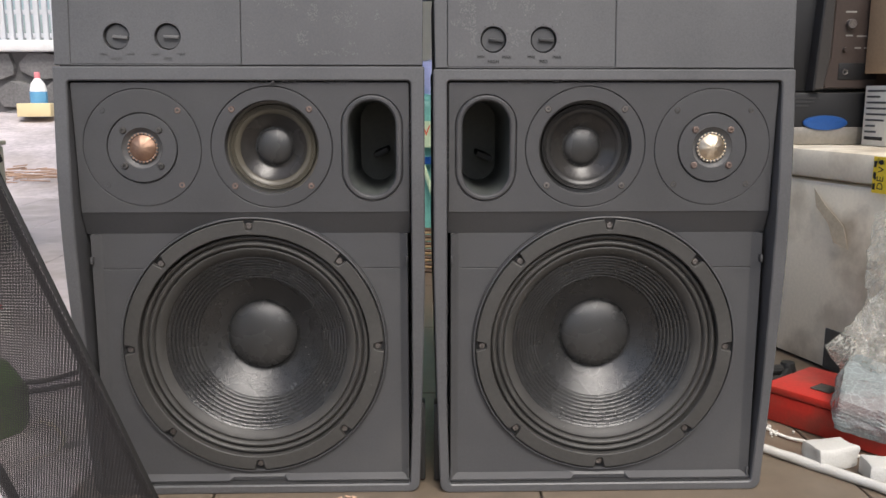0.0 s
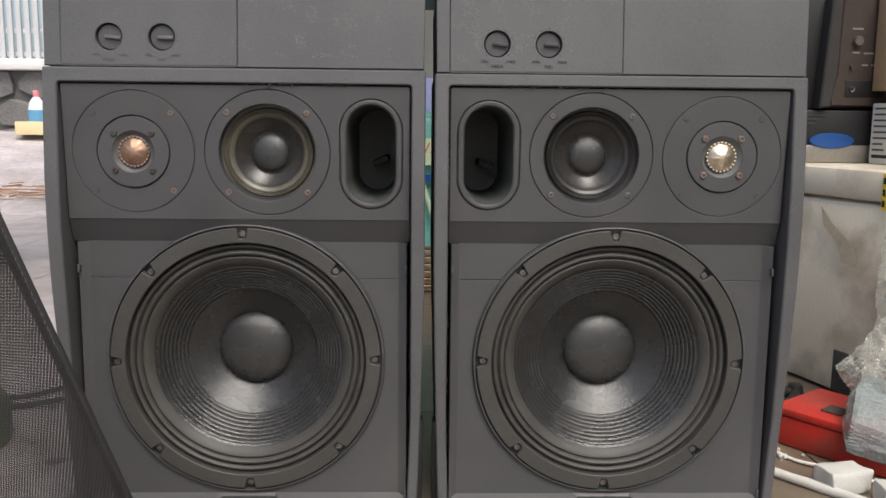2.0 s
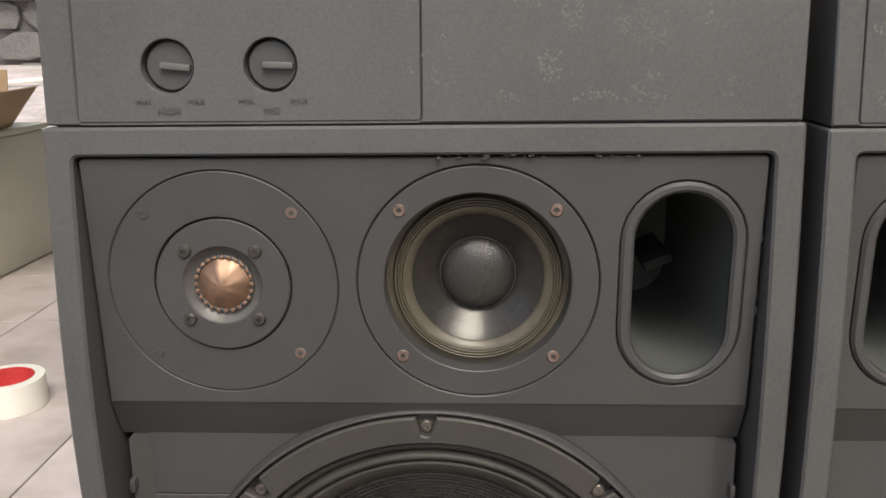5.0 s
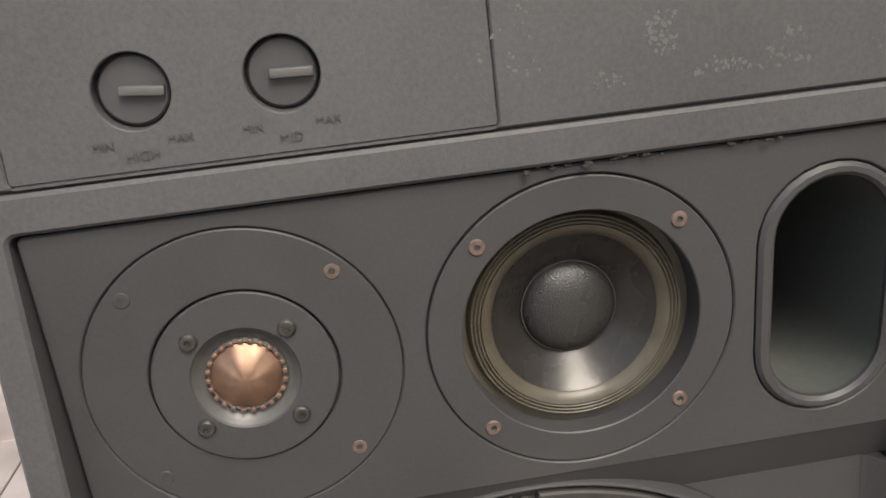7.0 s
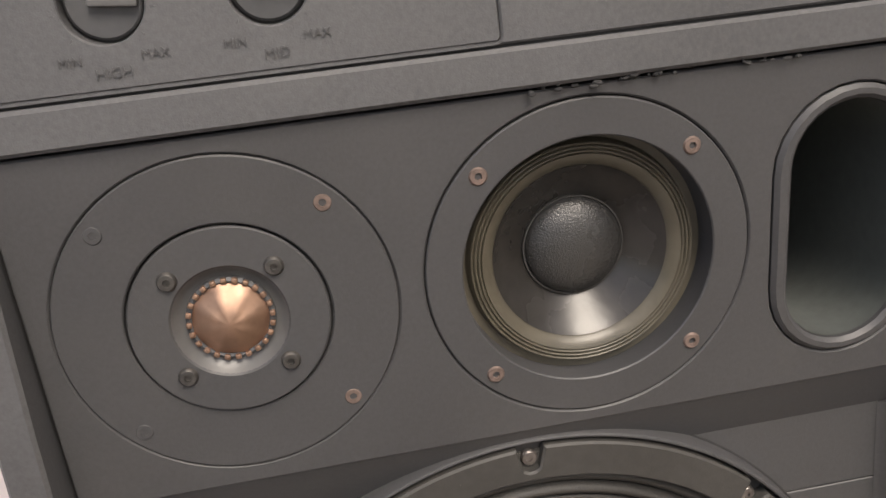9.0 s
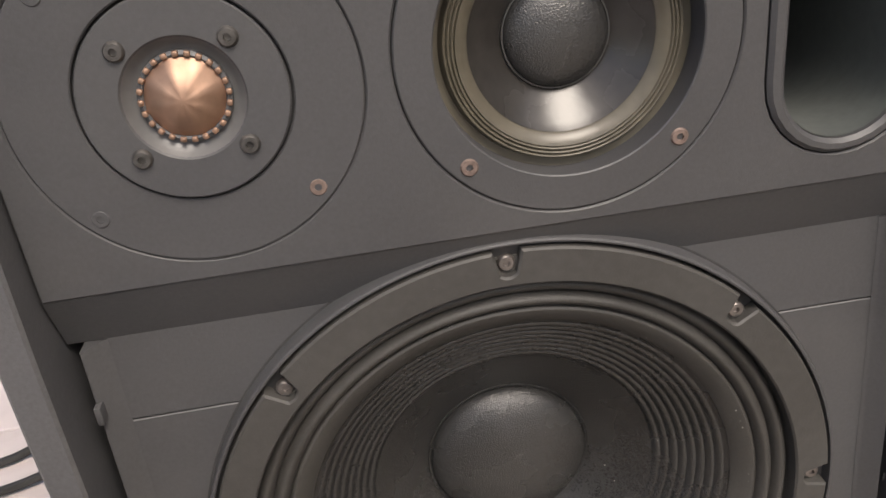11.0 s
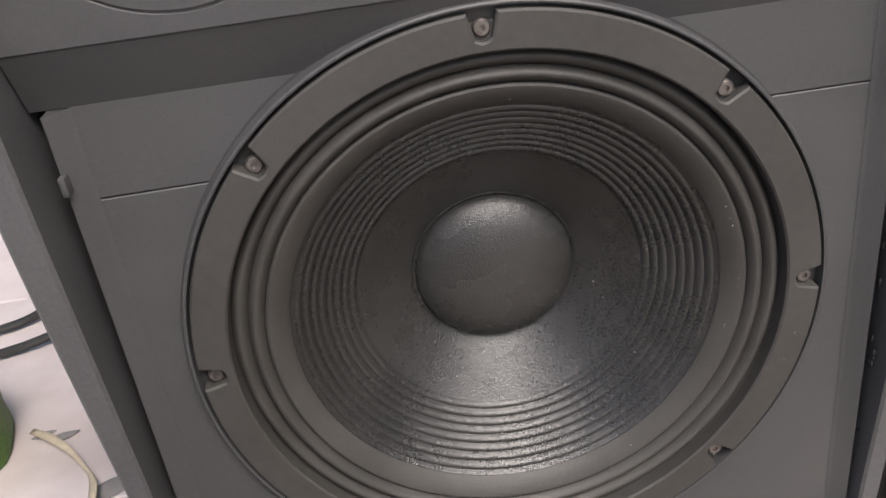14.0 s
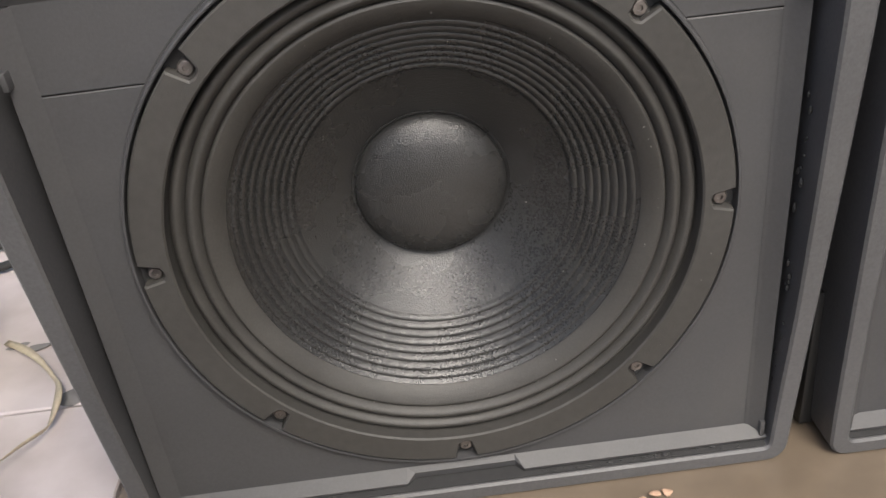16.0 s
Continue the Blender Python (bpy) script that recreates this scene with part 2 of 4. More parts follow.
def cloth_material():
    """Open black grille cloth: a honeycomb of small holes."""
    m = bpy.data.materials.new("open_grille_cloth")
    m.use_nodes = True
    n, l = m.node_tree.nodes, m.node_tree.links
    b = n["Principled BSDF"]
    b.inputs["Base Color"].default_value = (0.022, 0.020, 0.019, 1)
    b.inputs["Roughness"].default_value = 0.7
    co = n.new("ShaderNodeTexCoord")
    mp = n.new("ShaderNodeMapping")
    mp.inputs["Scale"].default_value = (780, 780, 400)
    l.new(co.outputs["Object"], mp.inputs["Vector"])
    sep = n.new("ShaderNodeSeparateXYZ")
    l.new(mp.outputs[0], sep.inputs[0])

    def wave(a, b2):
        s = n.new("ShaderNodeMath")
        s.operation = "MULTIPLY_ADD"
        l.new(sep.outputs["X"], s.inputs[0])
        s.inputs[1].default_value = a
        t = n.new("ShaderNodeMath")
        t.operation = "MULTIPLY"
        l.new(sep.outputs["Z"], t.inputs[0])
        t.inputs[1].default_value = b2
        l.new(t.outputs[0], s.inputs[2])
        c = n.new("ShaderNodeMath")
        c.operation = "COSINE"
        l.new(s.outputs[0], c.inputs[0])
        return c.outputs[0]

    s1, s2, s3 = wave(6.2832 * 0.5, 0), wave(-3.1416 * 0.5, 2.7207), wave(3.1416 * 0.5, 2.7207)
    a1 = n.new("ShaderNodeMath")
    l.new(s1, a1.inputs[0])
    l.new(s2, a1.inputs[1])
    a2 = n.new("ShaderNodeMath")
    l.new(a1.outputs[0], a2.inputs[0])
    l.new(s3, a2.inputs[1])
    mr = n.new("ShaderNodeMapRange")
    mr.inputs["From Min"].default_value, mr.inputs["From Max"].default_value = -0.45, -0.05
    mr.inputs["To Min"].default_value, mr.inputs["To Max"].default_value = 1.0, 0.0
    l.new(a2.outputs[0], mr.inputs["Value"])
    l.new(mr.outputs[0], b.inputs["Alpha"])
    return m


M_CLOTH = cloth_material()


# ---- mesh helpers ----
def part(name, bm, material, parent, label="", smooth=True):
    bmesh.ops.recalc_face_normals(bm, faces=bm.faces)
    me = bpy.data.meshes.new(name)
    bm.to_mesh(me)
    bm.free()
    me.materials.append(material)
    if smooth:
        me.polygons.foreach_set("use_smooth", [True] * len(me.polygons))
        me.set_sharp_from_angle(angle=radians(34))
    ob = new(name, me)
    if parent:
        ob.parent = parent
    return tagged(ob, label)


def thing(name, label, category, m=Matrix(), group="", kind=""):
    ob = new(name)
    ob.empty_display_size = 0.05
    ob.matrix_world = m
    return tagged(ob, label, category, group, kind)


def box(bm, x0, x1, y0, y1, z0, z1, bevel=0.0, seg=2, m=None):
    r = bmesh.ops.create_cube(bm, size=1)
    vs = r["verts"]
    for v in vs:
        v.co = Vector(((x0 + x1) / 2 + v.co.x * (x1 - x0), (y0 + y1) / 2 + v.co.y * (y1 - y0), (z0 + z1) / 2 + v.co.z * (z1 - z0)))
    if bevel:
        es = {e for v in vs for e in v.link_edges}
        r = bmesh.ops.bevel(bm, geom=list(es), offset=bevel, segments=seg, affect="EDGES", profile=0.5)
        vs = list({v for f in r["faces"] for v in f.verts} | {v for v in vs if v.is_valid})
    if m is not None:
        bmesh.ops.transform(bm, matrix=m, verts=[v for v in vs if v.is_valid])
    return bm


def box_part(name, dims, material, parent, bevel=0.0, label="", m=None):
    return part(name, box(bmesh.new(), *dims, bevel=bevel, m=m), material, parent, label)


def lathe(bm, prof, cx=0, cz=0, seg=72, axis="y"):
    """Revolve (r, depth) about an axis along y (or z) through (cx, cz)."""
    rings = []
    for r, y in prof:
        if r < 1e-6:
            rings.append([bm.verts.new((cx, y, cz) if axis == "y" else (cx, cz, y))])
            continue
        ring = []
        for i in range(seg):
            a = 2 * math.pi * i / seg
            c, s = r * math.cos(a), r * math.sin(a)
            ring.append(bm.verts.new((cx + c, y, cz + s) if axis == "y" else (cx + c, cz + s, y)))
        rings.append(ring)
    for p, q in zip(rings, rings[1:]):
        if len(p) == 1 and len(q) == 1:
            continue
        for i in range(seg):
            j = (i + 1) % seg
            if len(p) == 1:
                bm.faces.new((p[0], q[i], q[j]))
            elif len(q) == 1:
                bm.faces.new((p[i], p[j], q[0]))
            else:
                bm.faces.new((p[i], p[j], q[j], q[i]))
    return bm


def loop_rect(x0, x1, z0, z1, r=0.0, n=5):
    rs = r if isinstance(r, tuple) else (r,) * 4
    out = []
    for k, (cx, cz) in enumerate(((x0, z0), (x1, z0), (x1, z1), (x0, z1))):
        q = rs[k]
        sx, sz = (1, -1, -1, 1)[k], (1, 1, -1, -1)[k]
        if q < 1e-5:
            out.append((cx, cz))
            continue
        for i in range(n + 1):
            a = math.pi + k * math.pi / 2 + (math.pi / 2) * i / n
            out.append((cx + sx * q + q * math.cos(a), cz + sz * q + q * math.sin(a)))
    return out


def loop_circle(cx, cz, r, n=48):
    return [(cx + r * math.cos(2 * math.pi * i / n), cz + r * math.sin(2 * math.pi * i / n)) for i in range(n)]


def loop_stadium(cx, cz, hw, hh, n=14):
    k = hh - hw
    out = [(cx + hw * math.cos(math.pi * i / n), cz + k + hw * math.sin(math.pi * i / n)) for i in range(n + 1)]
    return out + [(cx + hw * math.cos(math.pi + math.pi * i / n), cz - k + hw * math.sin(math.pi + math.pi * i / n)) for i in range(n + 1)]


def offset(loop, d):
    """Push a loop that runs anticlockwise outwards by d."""
    out = []
    for i, p in enumerate(loop):
        a, b = Vector(loop[i - 1]), Vector(loop[(i + 1) % len(loop)])
        t1, t2 = (Vector(p) - a).normalized(), (b - Vector(p)).normalized()
        n = Vector((t1.y + t2.y, -t1.x - t2.x))
        n = n.normalized() if n.length > 1e-9 else Vector((t1.y, -t1.x))
        k = max(n.dot(Vector((t1.y, -t1.x))), 0.4)
        out.append((p[0] + n.x * d / k, p[1] + n.y * d / k))
    return out


def plate(bm, outer, holes=(), yf=lambda z: 0.0, yb=0.01, c=0.001):
    """A slab facing -y with holes and softened edges; yf gives the front's depth by height, yb the back."""
    edges = []
    for k, lp in enumerate((outer, *holes)):
        front = offset(lp, -c if k == 0 else c)
        rows = [[bm.verts.new((x, yf(z), z)) for x, z in front], [bm.verts.new((x, yf(z) + c, z)) for x, z in lp], [bm.verts.new((x, yb, z)) for x, z in lp]]
        m = len(lp)
        for p, q in zip(rows, rows[1:]):
            for i in range(m):
                bm.faces.new((p[i], p[(i + 1) % m], q[(i + 1) % m], q[i]))
        edges += [bm.edges.get((rows[0][i], rows[0][(i + 1) % m])) for i in range(m)]
    bmesh.ops.triangle_fill(bm, use_beauty=True, use_dissolve=False, edges=edges, normal=(0, -1, 0))
    return bm


def tube(bm, pts, r, seg=8):
    """A round cable through the points."""
    pts = [Vector(p) for p in pts]
    for _ in range(2):
        q = [pts[0]]
        for a, b in zip(pts, pts[1:]):
            q += [a * 0.75 + b * 0.25, a * 0.25 + b * 0.75]
        pts = q + [pts[-1]]
    prev = None
    for i, p in enumerate(pts):
        d = (pts[min(i + 1, len(pts) - 1)] - pts[max(i - 1, 0)]).normalized()
        u = d.cross(Vector((0, 0, 1)))
        u = u.normalized() if u.length > 1e-3 else Vector((1, 0, 0))
        w = u.cross(d)
        ring = [bm.verts.new(p + (u * math.cos(2 * math.pi * k / seg) + w * math.sin(2 * math.pi * k / seg)) * r) for k in range(seg)]
        if prev:
            for k in range(seg):
                bm.faces.new((prev[k], prev[(k + 1) % seg], ring[(k + 1) % seg], ring[k]))
        else:
            bm.faces.new(ring)
        prev = ring
    bm.faces.new(prev)
    return bm


def lumpy(bm, verts, amount, scale, seed=0.0):
    for v in verts:
        v.co += noise.noise_vector(v.co * scale + Vector((seed, seed, seed))) * amount


def words(name, text, size, at, material, parent, rot=(90, 0, 0), label="", align="CENTER"):
    cu = bpy.data.curves.new(name, "FONT")
    cu.body, cu.size, cu.align_x, cu.extrude, cu.resolution_u = text, size, align, 0.00015, 3
    temp = bpy.data.objects.new("temp", cu)
    me = bpy.data.meshes.new_from_object(temp)
    bpy.data.objects.remove(temp)
    me.materials.clear()
    me.materials.append(material)
    ob = new(name, me)
    ob.parent = parent
    ob.matrix_local = pose(*at, *rot)
    return tagged(ob, label)


# ---- loudspeakers ----
def screw(parent, x, y, z, r, material, name="screw", label="", hexed=True):
    bm = bmesh.new()
    lathe(bm, [(r * 1.12, y + 0.0016), (r * 1.1, y + 0.0004), (r, y - 0.0003), (r * 0.86, y - 0.0009), (r * 0.42, y - 0.0010), (r * 0.38, y + 0.0004), (0, y + 0.0005)], x, z, 14)
    return part(name, bm, material, parent, label)


def woofer_parts(sp, cx, cz, y0, turn):
    R, rc, q = 0.1549, 0.1480, 0.0056
    # frame with eight rounded bolt notches open to its rim
    outline = []
    for i in range(384):
        a = 2 * math.pi * i / 384
        k = (((a - turn + math.pi / 8) % (math.pi / 4)) - math.pi / 8) * rc
        r = rc - math.sqrt(q * q - k * k) if abs(k) < q else R
        outline.append((cx + r * math.cos(a), cz + r * math.sin(a)))
    drv = part("woofer", plate(bmesh.new(), outline, [loop_circle(cx, cz, 0.1378, 96)], lambda z: y0, y0 + 0.009, 0.0010), M_FLANGE, sp, "twelve inch woofer, grey gasket ring and black ribbed cone")
    part("backing_ring", lathe(bmesh.new(), [(0.1380, y0 + 0.0048), (0.1500, y0 + 0.0050), (0.1512, y0 + 0.0085)], cx, cz, 96), M_FLANGE, drv)
    part("gasket", lathe(bmesh.new(), [(0.1510, y0 + 0.0084), (0.1566, y0 + 0.0086), (0.1566, y0 + 0.02)], cx, cz, 96), M_DARK, drv)
    # two round pleats with tight valleys, then a flat band to the cone
    prof = [(0.1386, y0 + 0.002), (0.1376, y0 + 0.0095)]
    for i in range(41):
        u = i / 40
        prof.append((0.1372 - 0.0157 * u, y0 + 0.0105 + 0.0012 * u - 0.0048 * abs(math.sin(2 * math.pi * u)) ** 0.75))
    prof += [(0.1208, y0 + 0.0102), (0.1196, y0 + 0.0096), (0.1180, y0 + 0.0100), (0.1115, y0 + 0.0150), (0.1100, y0 + 0.0168)]
    part("surround", lathe(bmesh.new(), prof, cx, cz, 96), M_SURR, drv, "black pleated cloth surround")

    def cone_y(r):
        u = (0.110 - r) / (0.110 - 0.038)
        return y0 + 0.0172 + 0.051 * u ** 0.93

    prof = []
    for i in range(209):
        r = 0.110 - 0.0345 * i / 208
        rib = 0.0012 * abs(math.sin(math.pi * (r - 0.0765) / 0.0039)) ** 0.8 if 0.0765 < r < 0.1077 else 0
        prof.append((r, cone_y(r) - rib))
    for i in range(1, 15):
        r = 0.0755 - 0.035 * i / 14
        prof.append((r, cone_y(r)))
    part("cone", lathe(bmesh.new(), prof, cx, cz, 120), M_CONE, drv, "black paper cone with moulded ribs")
    prof = [(0.0460, cone_y(0.0460) - 0.0002), (0.0456, cone_y(0.0456) - 0.0015), (0.0443, cone_y(0.0443) - 0.0016)]
    for i in range(15):
        a = (math.pi / 2) * i / 14
        prof.append((0.0440 * math.cos(a), cone_y(0.0440) - 0.0012 - 0.0155 * math.sin(a)))
    part("dust_cap", lathe(bmesh.new(), prof, cx, cz, 72), M_CAP, drv, "domed black dust cap")
    for k in range(8):
        a = turn + k * math.pi / 4
        screw(drv, cx + 0.1478 * math.cos(a), y0 + 0.0042, cz + 0.1478 * math.sin(a), 0.0037, M_STEEL, "bolt")
    specks = bmesh.new()
    rng = random.Random(int(cx * 1000) + int(turn * 100))
    for _ in range(46):
        a, r = rng.gauss(-0.1, 0.5) if rng.random() < 0.4 else rng.uniform(0, 6.283), rng.choice((0.117, 0.121, 0.1135, 0.147, 0.127, rng.uniform(0.05, 0.1)))
        y = cone_y(r) - 0.001 if r < 0.11 else y0 + (0.0102 if r < 0.13 else 0.0004)
        bmesh.ops.create_icosphere(specks, subdivisions=1, radius=rng.uniform(0.00015, 0.00045), matrix=Matrix.Translation((cx + r * math.cos(a), y - 0.0003, cz + r * math.sin(a))))
    tagged(part("dust_specks", specks, M_AMPTXT, drv, "pale dust specks"), kind="stuff")
    return drv


def mid_parts(sp, cx, cz, yf, rusty):
    drv = part("midrange", plate(bmesh.new(), loop_circle(cx, cz, 0.0688, 72), [loop_circle(cx, cz, 0.0535, 72)], lambda z: yf(z) - 0.0004, yf(cz) + 0.02, 0.0006), M_PANEL, sp, "small midrange driver with rubber surround and black cone")
    y0 = yf(cz)
    part("groove", lathe(bmesh.new(), [(0.0687, y0 + 0.003), (0.0696, y0 + 0.003)], cx, cz, 72), M_DARK, drv)
    prof = [(0.0537, y0 + 0.014), (0.0500, y0 + 0.0145), (0.0492, y0 + 0.0125)]
    for i in range(31):
        u = i / 30
        prof.append((0.0490 - 0.0050 * u, y0 + 0.0108 - 0.0012 * abs(math.sin(3 * math.pi * u)) ** 0.8))
    prof += [(0.0437, y0 + 0.0098), (0.0420, y0 + 0.0104), (0.0390, y0 + 0.0126), (0.0384, y0 + 0.0136)]
    part("surround", lathe(bmesh.new(), prof, cx, cz, 72), M_MIDSURR if rusty else M_RUBBER, drv, "olive rubber surround" if rusty else "dark rubber surround")
    prof = [(0.0385 - 0.018 * i / 12, y0 + 0.0132 + 0.0135 * (i / 12) ** 0.9) for i in range(13)]
    part("cone", lathe(bmesh.new(), prof, cx, cz, 72), M_MIDCONE, drv, "glossy black cone")
    prof = [(0.0232, y0 + 0.0256), (0.0228, y0 + 0.0236), (0.0221, y0 + 0.0236)]
    for i in range(10):
        a = (math.pi / 2) * i / 9
        prof.append((0.0219 * math.cos(a), y0 + 0.0244 - 0.0088 * math.sin(a)))
    part("dust_cap", lathe(bmesh.new(), prof, cx, cz, 48), M_CAP, drv, "domed black dust cap")
    for sx in (-1, 1):
        for sz in (-1, 1):
            z = cz + sz * 0.0438
            screw(drv, cx + sx * 0.0438, yf(z) - 0.0004, z, 0.0037, M_RUST if rusty else M_STEEL)
    return drv


def tweeter_parts(sp, cx, cz, yf, dome_mat, screw_mat):
    drv = part("tweeter", plate(bmesh.new(), loop_circle(cx, cz, 0.0666, 72), [loop_circle(cx, cz, 0.0402, 64)], lambda z: yf(z) - 0.0004, yf(cz) + 0.02, 0.0006), M_PANEL, sp, "dome tweeter on a round grey faceplate")
    y0 = yf(cz)
    part("groove", lathe(bmesh.new(), [(0.0661, y0 + 0.0022), (0.0671, y0 + 0.0022)], cx, cz, 72), M_DARK, drv)
    part("groove", lathe(bmesh.new(), [(0.0385, y0 + 0.003), (0.0404, y0 + 0.003)], cx, cz, 72), M_DARK, drv)
    prof = [(0.0391, y0 + 0.004), (0.0391, y0 - 0.0004), (0.0384, y0 - 0.0012), (0.0234, y0 - 0.0014), (0.0226, y0 - 0.0006), (0.0224, y0 + 0.004)]
    part("faceplate", lathe(bmesh.new(), prof, cx, cz, 64), M_PANEL, drv, "raised inner grey plate with dished throat")
    # pleated dome with a crimped rim
    bm = bmesh.new()
    n, rings = 32, []
    apex = bm.verts.new((cx, y0 - 0.0052, cz))
    for r, y in ((0.005, -0.0047), (0.0095, -0.0028), (0.0130, -0.0004), (0.0152, 0.0016)):
        rings.append([])
        for i in range(n):
            a = 2 * math.pi * i / n + 0.2
            crease = 0.0009 * (r / 0.015) * (1 - abs(((i / 4) % 1) * 2 - 1))
            rings[-1].append(bm.verts.new((cx + r * math.cos(a), y0 + y + crease, cz + r * math.sin(a))))
    for i in range(n):
        j = (i + 1) % n
        bm.faces.new((apex, rings[0][i], rings[0][j]))
        for p, q in zip(rings, rings[1:]):
            bm.faces.new((p[i], q[i], q[j], p[j]))
    part("dome", bm, dome_mat, drv, "pleated metal dome")
    bm = bmesh.new()
    n = 24
    part("rim_ring", lathe(bmesh.new(), [(0.0150, y0 + 0.0018), (0.0160, y0 + 0.0012), (0.0174, y0 + 0.0020), (0.0178, y0 + 0.005)], cx, cz, 48), M_GREYKNOB, drv)
    for i in range(n):
        a = 2 * math.pi * i / n
        mm = Matrix.Translation((cx + 0.0163 * math.cos(a), y0 + 0.0010, cz + 0.0163 * math.sin(a))) @ Matrix.Rotation(-a, 4, "Y")
        box(bm, -0.0011, 0.0011, -0.0006, 0.002, -0.0012, 0.0012, bevel=0.0006, seg=2, m=mm)
    part("crimped_rim", bm, dome_mat, drv, "crimped metal rim")
    part("throat", lathe(bmesh.new(), [(0.0228, y0 - 0.0008), (0.0216, y0 + 0.0008), (0.0200, y0 + 0.0026), (0.0186, y0 + 0.0036), (0.0165, y0 + 0.0042)], cx, cz, 48), M_DISH, drv, "smooth dished throat")
    for sx in (-1, 1):
        for sz in (-1, 1):
            screw(drv, cx + sx * 0.0203, y0 - 0.0024, cz + sz * 0.0203, 0.0036, screw_mat)
            z = cz + sz * 0.0425
            screw(drv, cx + sx * 0.0425, yf(z) + 0.0001, z, 0.0037, M_DARKSTEEL if cx > 0 else M_RUST if sx > 0 else M_PANEL)
    return drv


def densify(loop, step=0.02):
    out = []
    for i, p in enumerate(loop):
        q = loop[(i + 1) % len(loop)]
        k = max(1, math.ceil(math.dist(p, q) / step))
        out += [(p[0] + (q[0] - p[0]) * j / k, p[1] + (q[1] - p[1]) * j / k) for j in range(k)]
    return out


def bow(z):
    """The rim's front swells forward at mid height."""
    return float(np.interp(z, (0, 0.05, 0.12, 0.20, 0.27, 0.33, 0.39, 0.45, 0.512), (0.003, 0.0015, -0.0015, -0.005, -0.0075, -0.0083, -0.0065, -0.002, 0.004)))


def speaker(label, m, place, dome_mat, tw_screw, knob_turns, knob_mat, print_mat, dh):
    """A three-way cabinet; m is 1 with the tweeter on one side, -1 mirrored."""
    sp = thing("loudspeaker", label, "loudspeaker", place, "pair of loudspeakers")
    W, D, H1, H2 = 0.2055, 0.30, 0.5130 + dh, 0.6075 - 1.2 * dh
    yt = lambda z: 0.006 + (z - 0.5135) * 0.09
    rec = densify(loop_rect(-0.1900, 0.1900, 0.0110, 0.4972, 0.004))
    def taper(loop):
        return [(x * (1 - 0.02 * max(0, 0.12 - z) / 0.12), z) for x, z in loop]

    def narrow(loop):
        return [(x * (1 - 0.038 * (max(0, 0.30 - z) / 0.30) ** 1.3), z) for x, z in loop]

    def flank(loop):
        """The outer flank stands a little wider than the inner one towards the top."""
        return [(x - m * flare * min(1, max(0, z - 0.03) / 0.34) if x * m < 0 else x, z) for x, z in loop]

    flare = 0.004 if m > 0 else 0.001
    rec = flank(taper(rec))
    bm = plate(bmesh.new(), flank(narrow(densify(loop_rect(-W, W, 0.0, H1, (0.012, 0.012, 0.002, 0.002))))), [rec], bow, D, 0.0015)
    box(bm, -W + 0.012, W - 0.012, 0.19, D - 0.001, 0.004, H1 - 0.002)
    part("cabinet", bm, M_SHELL, sp, "charcoal moulded plastic cabinet")
    # upper block with its raised corner
    b1 = -W + 0.1425
    top = [(-W + 0.002, H1 + 0.0012), (W - 0.002, H1 + 0.0012)]
    if m > 0:
        top += [(W - 0.001, H2 - 0.012), (W - 0.004, H2 - 0.004), (W - 0.012, H2), (b1 + 0.010, H2), (b1 + 0.004, H2 + 0.0035), (b1 - 0.004, H2 + 0.0065), (-W + 0.013, H2 + 0.0075), (-W + 0.005, H2 + 0.005), (-W + 0.001, H2 - 0.004)]
    else:
        top += [(W - 0.001, H2 - 0.004), (W - 0.005, H2 + 0.005), (W - 0.013, H2 + 0.0075), (-b1 + 0.004, H2 + 0.0065), (-b1 - 0.004, H2 + 0.0035), (-b1 - 0.010, H2), (-W + 0.012, H2), (-W + 0.004, H2 - 0.004), (-W + 0.001, H2 - 0.012)]
    hx0, hx1, hz0, hz1 = -0.1895, 0.0004, H1 + 0.0022, 0.5975 - dh
    bm = plate(bmesh.new(), flank(top), [loop_rect(hx0, hx1, hz0, hz1, 0.0025)], yt, D, 0.0009)
    box(bm, -W + 0.004, W - 0.004, 0.04, D - 0.001, H1 + 0.003, H2 - 0.003)
    part("top_housing", bm, M_SHELL, sp, "textured charcoal top housing")
    kx = (-0.1378, -0.0812)
    hatch = part("control_panel", plate(bmesh.new(), loop_rect(hx0 + 0.0004, hx1 - 0.0004, hz0 + 0.0004, hz1 - 0.0004, 0.002), [loop_circle(x, 0.5455 + dh, 0.0146, 40) for x in kx], yt, 0.026, 0.0005), M_SHELL, sp, "flush control panel with two recessed knobs")
    part("gap", box(bmesh.new(), hx0 - 0.001, hx1 + 0.001, 0.0275, 0.0295, hz0 - 0.001, hz1 + 0.001), M_DARK, hatch)
    part("seam", box(bmesh.new(), -W + 0.0035, W - 0.0035, 0.008, 0.012, H1 - 0.001, H1 + 0.0022), M_DARK, sp)
    for x, name, turn in zip(kx, ("HIGH", "MID"), knob_turns):
        z = 0.5455 + dh
        ky = yt(z)
        kn = part("knob", lathe(bmesh.new(), [(0.0145, ky + 0.012), (0.0145, ky + 0.0085), (0.0136, ky + 0.0080), (0.0134, ky + 0.0058), (0.0126, ky + 0.0050), (0, ky + 0.0050)], x, z, 36), knob_mat, hatch, "recessed black rotary knob")
        bm = box(bmesh.new(), -0.0050, 0.0118, ky + 0.0016, ky + 0.0054, -0.0018, 0.0018, bevel=0.0006, m=Matrix.Translation((x, 0, z)) @ Matrix.Rotation(radians(turn), 4, "Y"))
